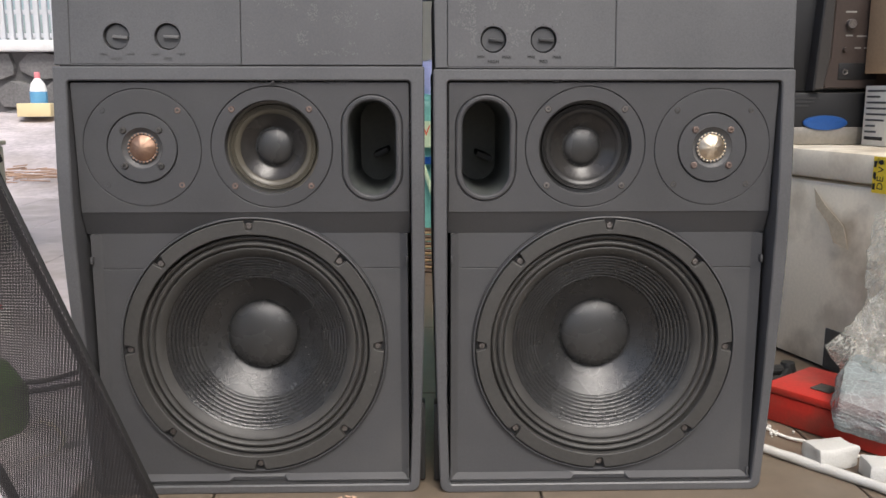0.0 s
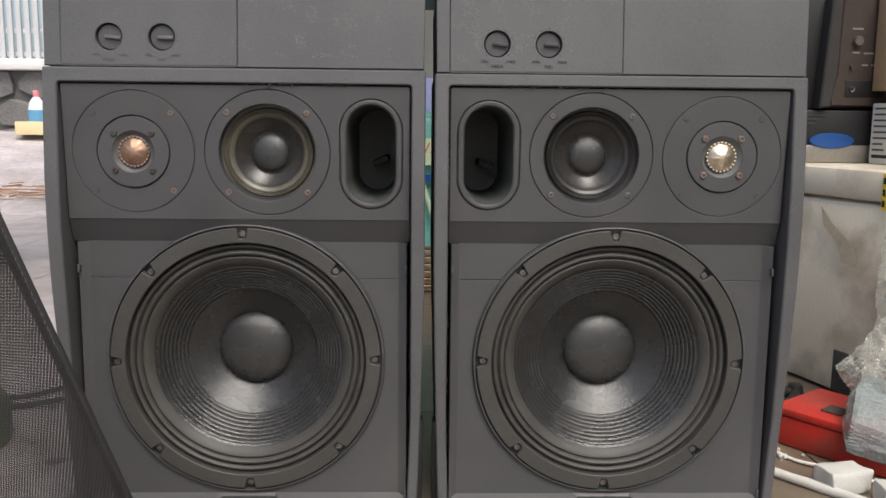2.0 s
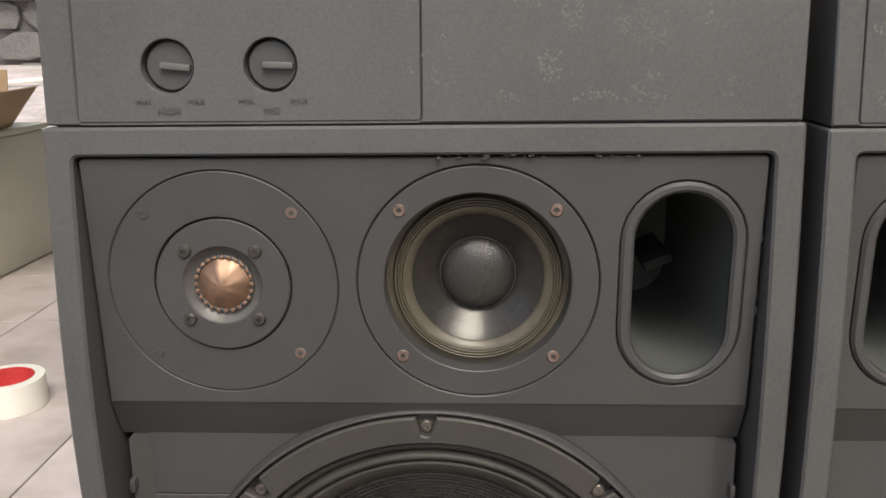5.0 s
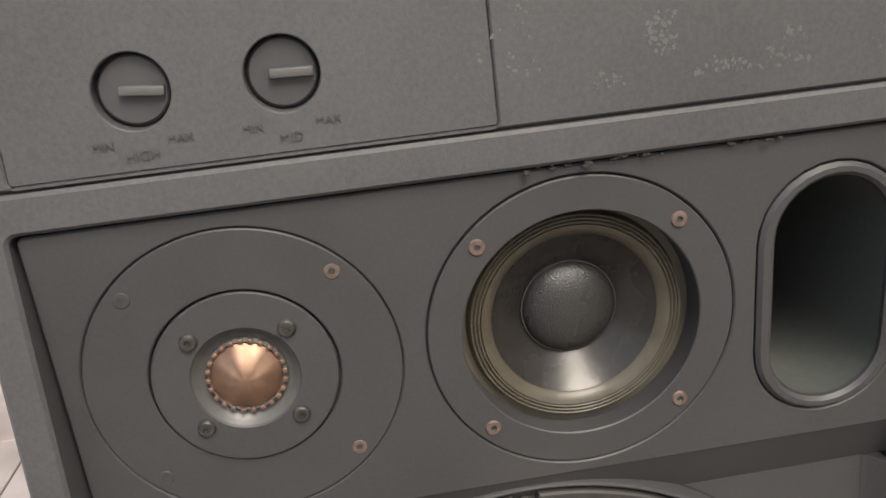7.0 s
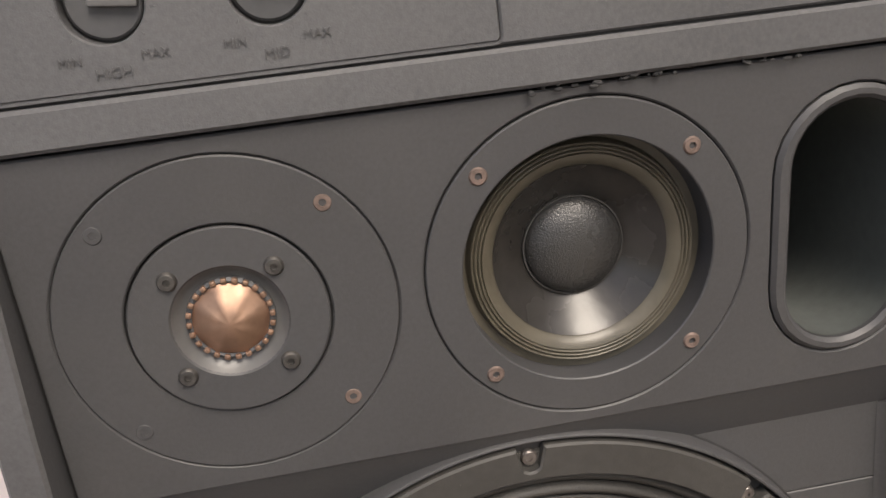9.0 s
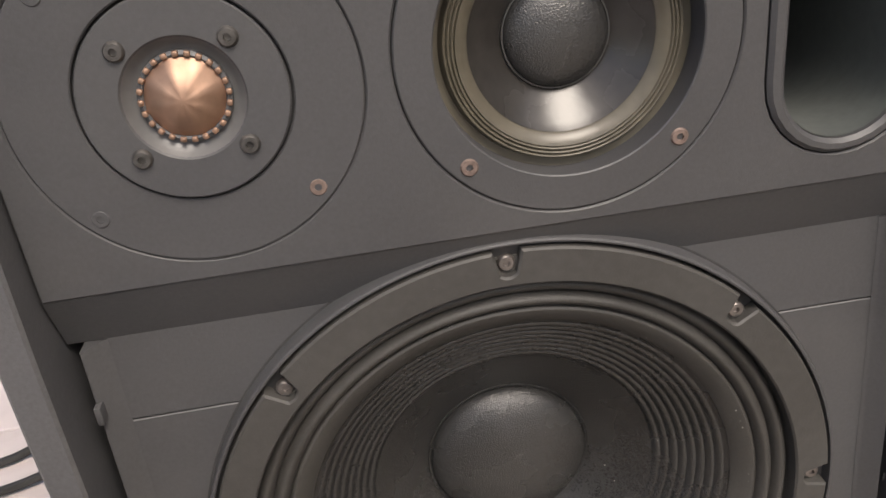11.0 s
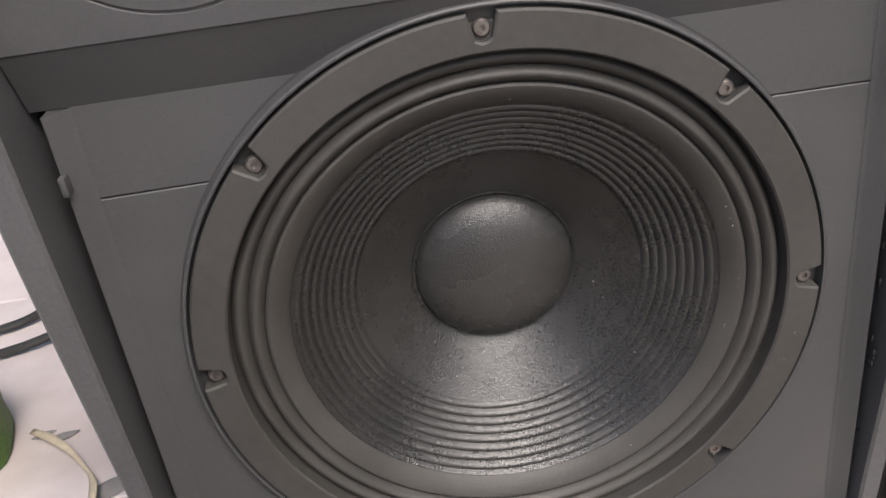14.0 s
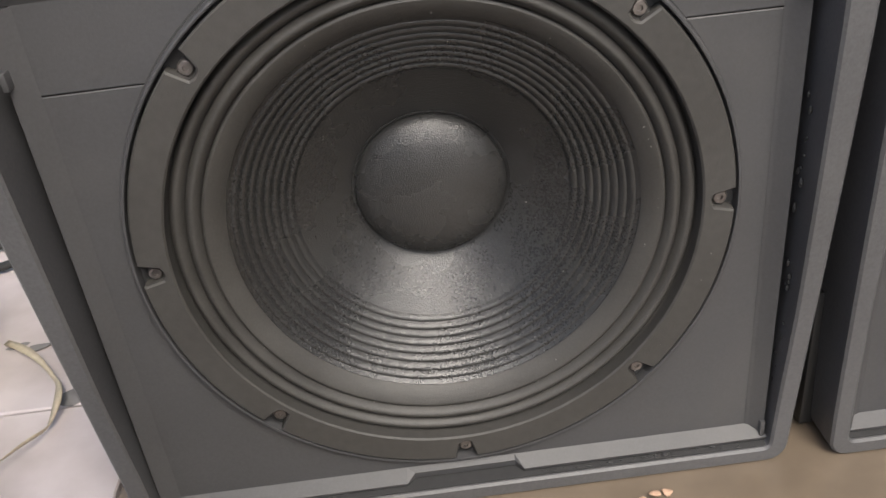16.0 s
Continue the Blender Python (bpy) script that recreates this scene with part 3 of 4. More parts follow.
        part("pointer", bm, M_KNOBBAR if m > 0 else M_KNOB, kn, "worn grey pointer bar" if m > 0 else "black pointer bar")
        words("lettering", "MIN", 0.0047, (x - 0.0140, yt(z - 0.0205) - 0.0005, z - 0.0205), print_mat, hatch)
        words("lettering", "MAX", 0.0047, (x + 0.0150, yt(z - 0.0205) - 0.0005, z - 0.0205), print_mat, hatch)
        words("lettering", name, 0.0054, (x, yt(z - 0.0258) - 0.0005, z - 0.0258), print_mat, hatch)
        bm = bmesh.new()
        for k in range(9):
            a = radians(-135 + 270 * k / 8)
            box(bm, -0.0003, 0.0003, 0.0009, 0.0013, 0.0164, 0.0178, m=Matrix.Translation((x, 0, z)) @ Matrix.Rotation(a, 4, "Y"))
        for v in bm.verts:
            v.co.y += yt(v.co.z) - 0.0012
        part("scale_marks", bm, print_mat, hatch)
    scuffs = bmesh.new()
    rng = random.Random(21 + m)
    while len(scuffs.faces) < 900:
        x = rng.gauss(0.085, 0.038) if m > 0 else rng.gauss(-0.14, 0.035)
        z = H1 + rng.uniform(0.012, 0.084)
        if abs(x) < 0.188 and noise.noise(Vector((x * 45, m, z * 45))) > 0.12 and (m > 0 or min(math.hypot(x - k, z - 0.5425) for k in kx) > 0.02):
            r = 0.00015 + 0.0008 * rng.random() ** 3
            bmesh.ops.create_circle(scuffs, cap_ends=True, segments=6, radius=r, matrix=Matrix.Translation((x, yt(z) - 0.00012, z)) @ Matrix.Rotation(math.pi / 2, 4, "X") @ Matrix.Rotation(rng.uniform(0, 3), 4, "Z") @ Matrix.Diagonal((rng.uniform(1, 2.2), 1, 1, 1)))
    tagged(part("scuffing", scuffs, M_SCUFF, sp, "small pale scuffs and chips", smooth=False), kind="stuff")
    # upper baffle: leans back towards its foot
    yf = lambda z: 0.0065 + (0.494 - z) * 0.032
    tx, mx, px, dz = -0.1165 * m, 0.0305 * m, 0.1452 * m, 0.4218
    U = 0.1882
    pz0 = 0.3465
    bm = plate(bmesh.new(), flank(loop_rect(-U, U, pz0, 0.4956, (0.0, 0.0, 0.003, 0.003))), [loop_circle(tx, dz, 0.0670, 72), loop_circle(mx, dz, 0.0695, 72), loop_stadium(px, dz - 0.001, 0.0352, 0.0612)], yf, 0.03, 0.0008)
    up = part("upper_baffle", bm, M_PANEL, sp, "grey upper baffle with two drivers and a port")
    tweeter_parts(sp, tx, dz, yf, dome_mat, tw_screw)
    mid_parts(sp, mx, dz, yf, m > 0)
    # port
    pc = dz - 0.001
    pr = part("port", plate(bmesh.new(), loop_stadium(px, pc, 0.0345, 0.0605), [loop_stadium(px, pc, 0.0272, 0.0545)], lambda z: yf(z) - 0.0016, 0.03, 0.0018), M_PANEL, sp, "rounded bass port with a raised lip")
    bm = bmesh.new()
    rows = []
    for y, k in ((0.006, 0.0), (0.05, 0.001), (0.165, 0.003)):
        rows.append([bm.verts.new((x, y + (yf(z) if y < 0.01 else 0) - (0.004 if y < 0.01 else 0), z)) for x, z in loop_stadium(px, pc, 0.0268 - k, 0.0541 - k)])
    for p, q in zip(rows, rows[1:]):
        for i in range(len(p)):
            bm.faces.new((p[i], p[(i + 1) % len(p)], q[(i + 1) % len(p)], q[i]))
    bm.faces.new(rows[-1])
    part("port_tube", bm, M_PORT, pr, "dark port tube")
    part("brace", box(bmesh.new(), -0.004, 0.016, 0.10, 0.16, -0.005, 0.002, bevel=0.002, m=Matrix.Translation((px, 0, pc - 0.012)) @ Matrix.Rotation(radians(-22 * m), 4, "Y")), M_DARK, pr)
    # sloping ledge between the two baffles
    by, bx = 0.0185, 0.1765
    lean = lambda z: 0.0165 + 0.022 * z
    y1 = yf(pz0)
    bm = bmesh.new()
    pts = [[(-U, y1 + 0.0010, pz0 + 0.0004), (U, y1 + 0.0010, pz0 + 0.0004)], [(-U, y1 + 0.0012, pz0 - 0.0006), (U, y1 + 0.0012, pz0 - 0.0006)], [(-bx - 0.0118, lean(0.32), 0.3205), (bx + 0.0118, lean(0.32), 0.3205)]]
    rows = [[bm.verts.new((p[0] - m * flare if p[0] * m < 0 else p[0], p[1], p[2])) for p in r] for r in pts]
    for a, b in zip(rows, rows[1:]):
        bm.faces.new((a[0], a[1], b[1], b[0]))
    back = [bm.verts.new(p) for p in ((-U, 0.05, pz0), (U, 0.05, pz0), (U, 0.05, 0.3205), (-U, 0.05, 0.3205))]
    bm.faces.new((rows[1][0], rows[2][0], back[3], back[0]))
    bm.faces.new((rows[1][1], rows[2][1], back[2], back[1]))
    part("ledge", bm, M_PANEL, sp, smooth=False)
    # lower baffle in two boards with a fine joint, then its sloping frame
    wc, wz, hole = 0.0006, 0.1824, 0.1588
    ang = math.asin((0.2780 - wz) / hole)
    def arc(a0, a1, n=60):
        return [(wc + hole * math.cos(a0 + (a1 - a0) * i / n), wz + hole * math.sin(a0 + (a1 - a0) * i / n)) for i in range(n + 1)]
    lower = [(-bx, 0.0185), (bx, 0.0185), (bx, 0.2777)] + arc(ang, -math.pi - ang) + [(-bx, 0.2777)]
    upper = [(bx, 0.2783), (bx, 0.3235), (-bx, 0.3235), (-bx, 0.2783)] + arc(math.pi - ang - 0.004, ang + 0.004)
    for lp in (lower, upper):
        part("lower_baffle", plate(bmesh.new(), lp, [], lean, 0.032, 0.0005), M_PANEL, sp, smooth=False)
    part("ring_lip", lathe(bmesh.new(), [(0.1592, by + 0.006), (0.1590, 0.0148), (0.1584, 0.0134), (0.1576, 0.0130), (0.1568, 0.0132), (0.1566, 0.0140), (0.1565, by + 0.012)], wc, wz, 120), M_PANEL, sp)
    # thin dark ring on the baffle, standing in for the lip's shadow line
    bm = lathe(bmesh.new(), [(0.1588, -0.0003), (0.1602, -0.0003), (0.1603, 0.001)], wc, wz, 120)
    for v in bm.verts:
        v.co.y += lean(v.co.z)
    part("ring_seam", bm, M_DARK, sp)
    for s in (-1, 1):
        part("joint_backing", box(bmesh.new(), min(s * 0.125, s * bx), max(s * 0.125, s * bx), 0.0325, 0.0345, 0.27, 0.286), M_DARK, sp)
    for s in (-1, 1):
        bm = bmesh.new()
        cs = [(s * (bx - 0.0012), by - 0.0003), (s * (bx + 0.0016), by - 0.0012), (s * (bx + 0.0070), 0.0118), (s * (bx + 0.0082), 0.0114), (s * (bx + 0.0088), 0.0122), (s * (bx + 0.0090), by + 0.01)]
        zs = (0.0165, 0.320)
        vv = [[bm.verts.new((x, y + lean(z) - by if k < 2 else y + (lean(z) - by) * 0.5, z)) for k, (x, y) in enumerate(cs)] for z in zs]
        for i in range(6):
            j = (i + 1) % 6
            bm.faces.new((vv[0][i], vv[0][j], vv[1][j], vv[1][i]))
        bm.faces.new(vv[0])
        bm.faces.new(vv[1])
        part("side_bevel", bm, M_PANEL, sp)
        for z0, z1 in ((0.286, 0.295), (0.0135, 0.027)):
            part("grille_clip", box(bmesh.new(), s * (bx + 0.0074) - 0.0016, s * (bx + 0.0074) + 0.0016, 0.0092, 0.022, z0, z1, bevel=0.0008), M_PANEL, sp)
    # bottom sill with a finger notch
    bm = bmesh.new()
    xs = [(-bx - 0.0118, 0), (-0.036, 0), (-0.031, 1), (0.031, 1), (0.036, 0), (bx + 0.0118, 0)]
    rows = [[], [], []]
    for x, notch in xs:
        xi = max(-bx, min(bx, x))
        rows[0].append(bm.verts.new((xi, lean(0.02) - 0.0002, 0.0205)))
        rows[1].append(bm.verts.new((x, 0.0140 if notch else 0.0085, 0.0175 if notch else 0.0150)))
        rows[2].append(bm.verts.new((x, 0.0145 if notch else 0.0090, 0.0128)))
    for p, q in zip(rows, rows[1:]):
        for i in range(len(xs) - 1):
            bm.faces.new((p[i], p[i + 1], q[i + 1], q[i]))
    part("sill", bm, M_PANEL, sp, smooth=False)
    part("sill_gap", box(bmesh.new(), -bx - 0.0085, bx + 0.0085, 0.0052, 0.0190, 0.0095, 0.0118), M_DARK, sp)
    # torn foam gasket showing along the recess
    shreds = bmesh.new()
    rng = random.Random(5 + m)
    for x0, x1, z, y in ((0.0, 0.075, 0.4962, 0.004), (0.09, 0.125, 0.4962, 0.004)):
        for _ in range(int((x1 - x0) * 300)):
            x = rng.uniform(x0, x1) * m
            bmesh.ops.create_icosphere(shreds, subdivisions=1, radius=rng.uniform(0.0004, 0.0010), matrix=Matrix.Translation((x, y + rng.uniform(-0.001, 0.002), z + rng.gauss(0, 0.0008))) @ Matrix.Diagonal((rng.uniform(1, 3), 1, 1, 1)))
    for _ in range(40):
        z = rng.choice((rng.uniform(0.05, 0.25), rng.uniform(0.38, 0.45)))
        bmesh.ops.create_icosphere(shreds, subdivisions=1, radius=rng.uniform(0.0005, 0.0013), matrix=Matrix.Translation((0.1888 * m, 0.012 + rng.uniform(-0.002, 0.004), z)) @ Matrix.Diagonal((1, 1, rng.uniform(1, 3), 1)))
    for _ in range(60):
        x = rng.uniform(0.04, 0.17)
        bmesh.ops.create_icosphere(shreds, subdivisions=1, radius=rng.uniform(0.0004, 0.0010), matrix=Matrix.Translation((x, 0.006 + rng.uniform(-0.0005, 0.003), 0.0118 + rng.uniform(-0.0004, 0.0006))) @ Matrix.Diagonal((rng.uniform(1, 3), 1, 1, 1)))
    tagged(part("torn_gasket", shreds, M_DARK, sp, "torn black foam gasket shreds"), kind="stuff")
    # rubber strip low on the inner flank
    part("rubber_strip", box(bmesh.new(), W - 0.0095 if m > 0 else -W + 0.0005, W - 0.0005 if m > 0 else -W + 0.0095, 0.03, 0.05, 0.004, 0.105, bevel=0.0008), M_CABLE, sp, "black rubber strip")
    woofer_parts(sp, wc, wz, 0.0115, math.pi / 2 + 0.01 * m)
    return sp


speaker("charcoal three-way loudspeaker cabinet without its grille, copper tweeter dome", 1, pose(-0.2165, 0.984, 0), M_COPPER, M_DARKSTEEL, (6, 2), M_GREYKNOB, M_FAINT, 0.0)
speaker("charcoal three-way loudspeaker cabinet without its grille, pale gold tweeter dome", -1, pose(0.2045, 0.9805, 0), M_SILVER, M_RUST, (8, 4), M_GREYKNOB, M_PRINT, -0.003)


# ---- floor, yard and walls ----
floor = thing("floor", "beige glazed floor tiles with dirt, coloured paler where daylight falls", "floor", kind="structure")
box_part("floor_slab", (-4.5, 3.0, -3.0, 4.0, -0.12, -0.006), M_GROUT, floor)


def tile_field(xs, ys, material):
    """Tiles between the joint lines xs and ys; alike tiles share one mesh."""
    meshes = {}
    for x0, x1 in zip(xs, xs[1:]):
        for y0, y1 in zip(ys, ys[1:]):
            key = (round(x1 - x0, 4), round(y1 - y0, 4))
            if key not in meshes:
                w, h = key[0] / 2 - 0.0013, key[1] / 2 - 0.0013
                ob = part("tile", box(bmesh.new(), -w, w, -h, h, -0.01, 0.0, bevel=0.0012, seg=1), material, floor, smooth=False)
                meshes[key] = ob.data
            else:
                ob = new("tile", meshes[key])
                ob.parent = floor
            ob.location = ((x0 + x1) / 2, (y0 + y1) / 2, 0.0)


tile_field([-0.445, -0.27] + [0.13 + 0.4 * i for i in range(7)], [-1.46 + 0.4 * i for i in range(14)], M_TILE)
# left-hand tiles carry the daylight in their colour
tile_field([-0.445 - 0.33 * i for i in range(9, -1, -1)], [-1.51 + 0.33 * i for i in range(18)], M_DAYLITTILE)

bm = bmesh.new()
n, rows = 48, []
for j in range(n + 1):
    y = 3.9 + 60 * (j / n) ** 2.6
    row = []
    for i in range(n + 1):
        x = -1.5 + (80 * abs(i / n - 0.5) ** 2.2 * 2.2) * (1 if i > n / 2 else -1)
        z = 0.15 * max(0, min(y, 6.3) - 4.0) - 0.006
        z += 0.05 * noise.noise(Vector((x * 1.7, y * 1.7, 0))) * min(1, max(0, y - 4.0)) + 0.02 * noise.noise(Vector((x * 6, y * 6, 3))) * min(1, max(0, y - 4.0))
        row.append(bm.verts.new((x, y, z)))
    rows.append(row)
for p, q in zip(rows, rows[1:]):
    for i in range(n):
        bm.faces.new((p[i], p[i + 1], q[i + 1], q[i]))
tagged(part("ground", bm, M_YARD, None, "pale dusty yard ground rising to the wall"), category="ground", kind="structure")

# stone garden wall with coping and a steel fence on it
WY = 6.5
wall = thing("wall_yard", "low grey rubble stone wall with white coping", "wall", kind="structure")
box_part("core", (-6.0, -1.4, WY + 0.06, WY + 0.3, 0.1, 0.785), M_MORTAR, wall)
box_part("coping", (-6.05, -1.38, WY - 0.06, WY + 0.34, 0.785, 0.865), M_COPING, wall, bevel=0.012)
rng = random.Random(4)
for r in range(3):
    x, z = -4.6 + rng.uniform(-0.1, 0.1), 0.16 + r * 0.209
    while x < -1.7:
        w, h = rng.uniform(0.18, 0.4), 0.209
        bm = bmesh.new()
        for k in range(9):
            a = 2 * math.pi * k / 9 + rng.uniform(-0.25, 0.25)
            u, v = math.cos(a), math.sin(a)
            s = 1 / max(abs(u), abs(v)) ** 0.7
            for y, sc in ((WY + 0.07, 1.0), (WY + 0.02 + rng.uniform(-0.008, 0.008), 0.95)):
                bm.verts.new((x + w / 2 + u * s * sc * (w / 2 - 0.006) * rng.uniform(0.95, 1.0), y, z + h / 2 + v * s * sc * (h / 2 - 0.005) * rng.uniform(0.95, 1.05)))
        bmesh.ops.convex_hull(bm, input=bm.verts)
        part("stone", bm, M_STONE, wall, smooth=False)
        x += w
fence = thing("fence", "grey steel bar fence standing on the yard wall", "fence", pose(0, 0, 0))
for z in (0.89, 1.06, 1.95):
    box_part("rail", (-6.0, -1.4, WY + 0.12, WY + 0.15, z, z + 0.035), M_FENCE, fence, bevel=0.004)
post = None
for i in range(73):
    x = -5.95 + i * 0.063
    if post is None:
        post = box_part("bar", (-0.019, 0.019, WY + 0.09, WY + 0.12, 0.865, 2.25), M_FENCE, fence, bevel=0.004)
        post.location.x = x
    else:
        o = new("bar", post.data)
        o.parent, o.location.x = fence, x

house = thing("wall_house", "cream wall with a green painted upper part", "wall", kind="structure")
box_part("dado", (-1.60, 3.2, 4.75, 4.9, -0.05, 1.11), M_CREAMWALL, house)
box_part("upper_wall", (-1.60, 3.2, 4.755, 4.895, 1.11, 2.7), M_GREENWALL, house)
box_part("hinge", (-1.66, -1.60, 4.72, 4.76, 1.08, 1.19), M_FENCE, house, bevel=0.005)
# added wall out of view, closing the east side against the sky
right = thing("unseen_wall_east", "unseen plain grey wall added to close off light from the east", "wall", kind="structure")
box_part("plaster", (2.6, 2.75, -3.0, 4.75, -0.05, 2.7), M_PLASTER, right)
# added slab out of view; its edges set how much sky reaches the floor
tagged(box_part("ceiling", (-1.0, 2.75, 0.5, 4.9, 2.7, 2.8), M_PLASTER, None, label="unseen plain grey slab added overhead to block skylight"), category="ceiling", kind="structure")


# ---- the amplifier on top ----
amp = thing("karaoke_amplifier", "black karaoke amplifier with knobs and gold feet standing on both loudspeakers", "amplifier", pose(0.005, 1.03, 0.6075))
AW, AH = 0.232, 0.150
box_part("case", (-AW + 0.004, AW - 0.004, 0.012, 0.30, 0.016, AH), M_AMP, amp, bevel=0.003)
bm = plate(bmesh.new(), loop_rect(-AW, AW, 0.030, AH, 0.003), [], lambda z: 0.0, 0.012, 0.002)
part("fascia", bm, M_FASCIA, amp, "black brushed front panel")
bm = bmesh.new()
vs = [[bm.verts.new((s * (AW - k), y, z)) for s in (-1, 1)] for y, z, k in ((0.0005, 0.0302, 0.001), (0.010, 0.0165, 0.014), (0.03, 0.0165, 0.014))]
for p, q in zip(vs, vs[1:]):
    bm.faces.new((p[0], p[1], q[1], q[0]))
part("chin", bm, M_FASCIA, amp, "sloping underside of the front")
part("power_button", box(bmesh.new(), -0.196, -0.166, -0.004, 0.002, 0.046, 0.071, bevel=0.002), M_FASCIA, amp)
labels = ("BASS", "TREBLE", "BASS", "TREBLE", "REPEAT", "DELAY")
for i, t in enumerate(labels):
    x = -0.118 + 0.0213 * i
    part("small_knob", lathe(bmesh.new(), [(0.0046, 0.001), (0.0046, -0.006), (0.0040, -0.0068), (0, -0.0068)], x, 0.060, 20), M_KNOB, amp)
    words("lettering", t, 0.0046, (x, -0.0006, 0.0500), M_AMPTXT, amp)
for t, x, z in (("MUSIC TONE", -0.107, 0.0425), ("MIC TONE", -0.065, 0.0425), ("ECHO", -0.022, 0.0425), ("TAPE VOL", 0.018, 0.0415), ("TAPE", 0.046, 0.0415), ("KARAOKE", 0.031, 0.0485), ("MIC VOL", 0.087, 0.0400), ("MIC INPUT", 0.165, 0.0400)):
    words("lettering", t, 0.0046, (x, -0.0006, z), M_AMPTXT, amp)
for x in (0.0165,):
    k = part("volume_knob", lathe(bmesh.new(), [(0.0098, 0.001), (0.0098, -0.0008), (0.0084, -0.0010), (0.0080, -0.012), (0.0070, -0.013), (0, -0.013)], x, 0.060, 32), M_KNOB, amp)
    part("ring", lathe(bmesh.new(), [(0.0098, -0.0009), (0.0104, -0.0009), (0.0104, 0.001)], x, 0.060, 32), M_AMPTXT, k)
part("slide_switch", box(bmesh.new(), 0.041, 0.049, -0.002, 0.001, 0.055, 0.061, bevel=0.0008), M_AMPTXT, amp)
for i in range(3):
    x = 0.073 + 0.0265 * i
    k = part("tone_knob", lathe(bmesh.new(), [(0.0068, 0.001), (0.0064, -0.009), (0.0056, -0.010), (0, -0.010)], x, 0.060, 24), M_KNOB, amp)
    part("pointer", box(bmesh.new(), x - 0.0006, x + 0.0006, -0.0106, -0.0095, 0.0600, 0.0660), M_AMPTXT, k)
    words("lettering", "BALANCE" if i == 2 else "VOL", 0.0038, (x, -0.0006, 0.0480), M_GOLD, amp)
for i in range(3):
    x = 0.153 + 0.0265 * i
    j = part("jack", lathe(bmesh.new(), [(0.0068, 0.0005), (0.0066, -0.002), (0.0048, -0.0022), (0.0042, 0.004), (0, 0.004)], x, 0.058, 24), M_AMP, amp)
    part("nut", lathe(bmesh.new(), [(0.0058, -0.0022), (0.0046, -0.0030), (0.0042, -0.0018)], x, 0.058, 24), M_STEEL, j)
    words("lettering", "123"[i], 0.0042, (x, -0.0006, 0.0465), M_AMPTXT, amp)
for x in (-0.186, 0.188):
    for y in (0.025, 0.26):
        part("foot", lathe(bmesh.new(), [(0.0, 0.0), (0.021, 0.0), (0.0225, 0.002), (0.0215, 0.009), (0.0195, 0.0115), (0.0195, 0.0168), (0, 0.0168)], x, y, 32, axis="z"), M_GOLD, amp, "gold-coloured round foot")

for ob in amp.children:
    if ob.name.startswith("foot"):
        ob.scale.z = 0.7
    else:
        ob.location.z -= 0.005 if ob.name.split(".")[0] in ("case", "fascia", "chin") else 0.011

bundle = thing("cable_bundle", "hanging bundle of pale clear-jacketed speaker cables", "cable", pose(0, 0, 0))
rng = random.Random(7)
for i in range(9):
    a = (i - 4) * 0.0056
    x = 0.312 + a
    pts = [(x + 0.012 + rng.uniform(-0.004, 0.004), 1.20 + rng.uniform(-0.006, 0.006), 0.6165), (x + 0.006, 1.19, 0.66), (x - 0.004 + rng.uniform(-0.006, 0.006), 1.20, 0.72), (x - 0.012, 1.22 + rng.uniform(-0.01, 0.01), 0.80), (x - 0.01, 1.23, 0.95)]
    part("cable", tube(bmesh.new(), pts, 0.0046), M_CREAM, bundle)

# ---- behind: carpeted crate with electronics ----
crate = thing("carpeted_cabinet", "rough black carpet-covered cabinet behind the loudspeakers", "cabinet", pose(0.85, 2.2, 0, 0, 0, -3))
box_part("body", (-0.28, 0.35, -0.2, 0.25, 0.0, 0.70), M_ROUGHBLACK, crate, bevel=0.012)
vent = thing("beige_equipment_case", "pale grey plastic equipment case with vent slots", "electronics", pose(0.60, 2.05, 0.70, 0, 0, 4))
bm = plate(bmesh.new(), loop_rect(0.02, 0.215, 0.0, 0.105, 0.004), [loop_rect(0.045 + 0.0062 * i, 0.0485 + 0.0062 * i, z0, z1) for i in range(8) for z0, z1 in ((0.012, 0.035), (0.045, 0.092))], lambda z: 0.0, 0.10, 0.0006)
part("casing", bm, M_VENT, vent, smooth=False)
part("inside", box(bmesh.new(), 0.035, 0.11, 0.012, 0.014, 0.008, 0.098), M_DARK, vent)
part("raised_cover", box(bmesh.new(), 0.150, 0.208, -0.012, -0.0005, 0.006, 0.104, bevel=0.004), M_VENT, vent)
tall = thing("carpeted_loudspeaker", "tall rough grey carpeted box beside the wall", "cabinet", pose(0.95, 2.12, 0.70))
box_part("body", (-0.135, 0.16, -0.05, 0.22, 0.0, 0.42), M_CARPET, tall, bevel=0.015)

# ---- right side: white chest with electronics, boxes and litter ----
CH = pose(0.66, 1.56, 0, 0, 0, 16.7)
chest = thing("white_chest", "dirty white enamel chest with a lid and a torn tape scrap", "chest", CH)
box_part("body", (0.0, 0.55, -0.52, 0.34, 0.004, 0.333), M_WHITEMETAL, chest, bevel=0.008)
part("lid", box(bmesh.new(), -0.006, 0.556, -0.526, 0.346, 0.336, 0.388, bevel=0.010), M_WHITEMETAL, chest, "white lid with dusty top")
part("louvre_plate", box(bmesh.new(), -0.003, 0.003, -0.195, -0.125, 0.006, 0.078, bevel=0.002), M_ROUGHBLACK, chest, "black plate low on the side")
bm = bmesh.new()
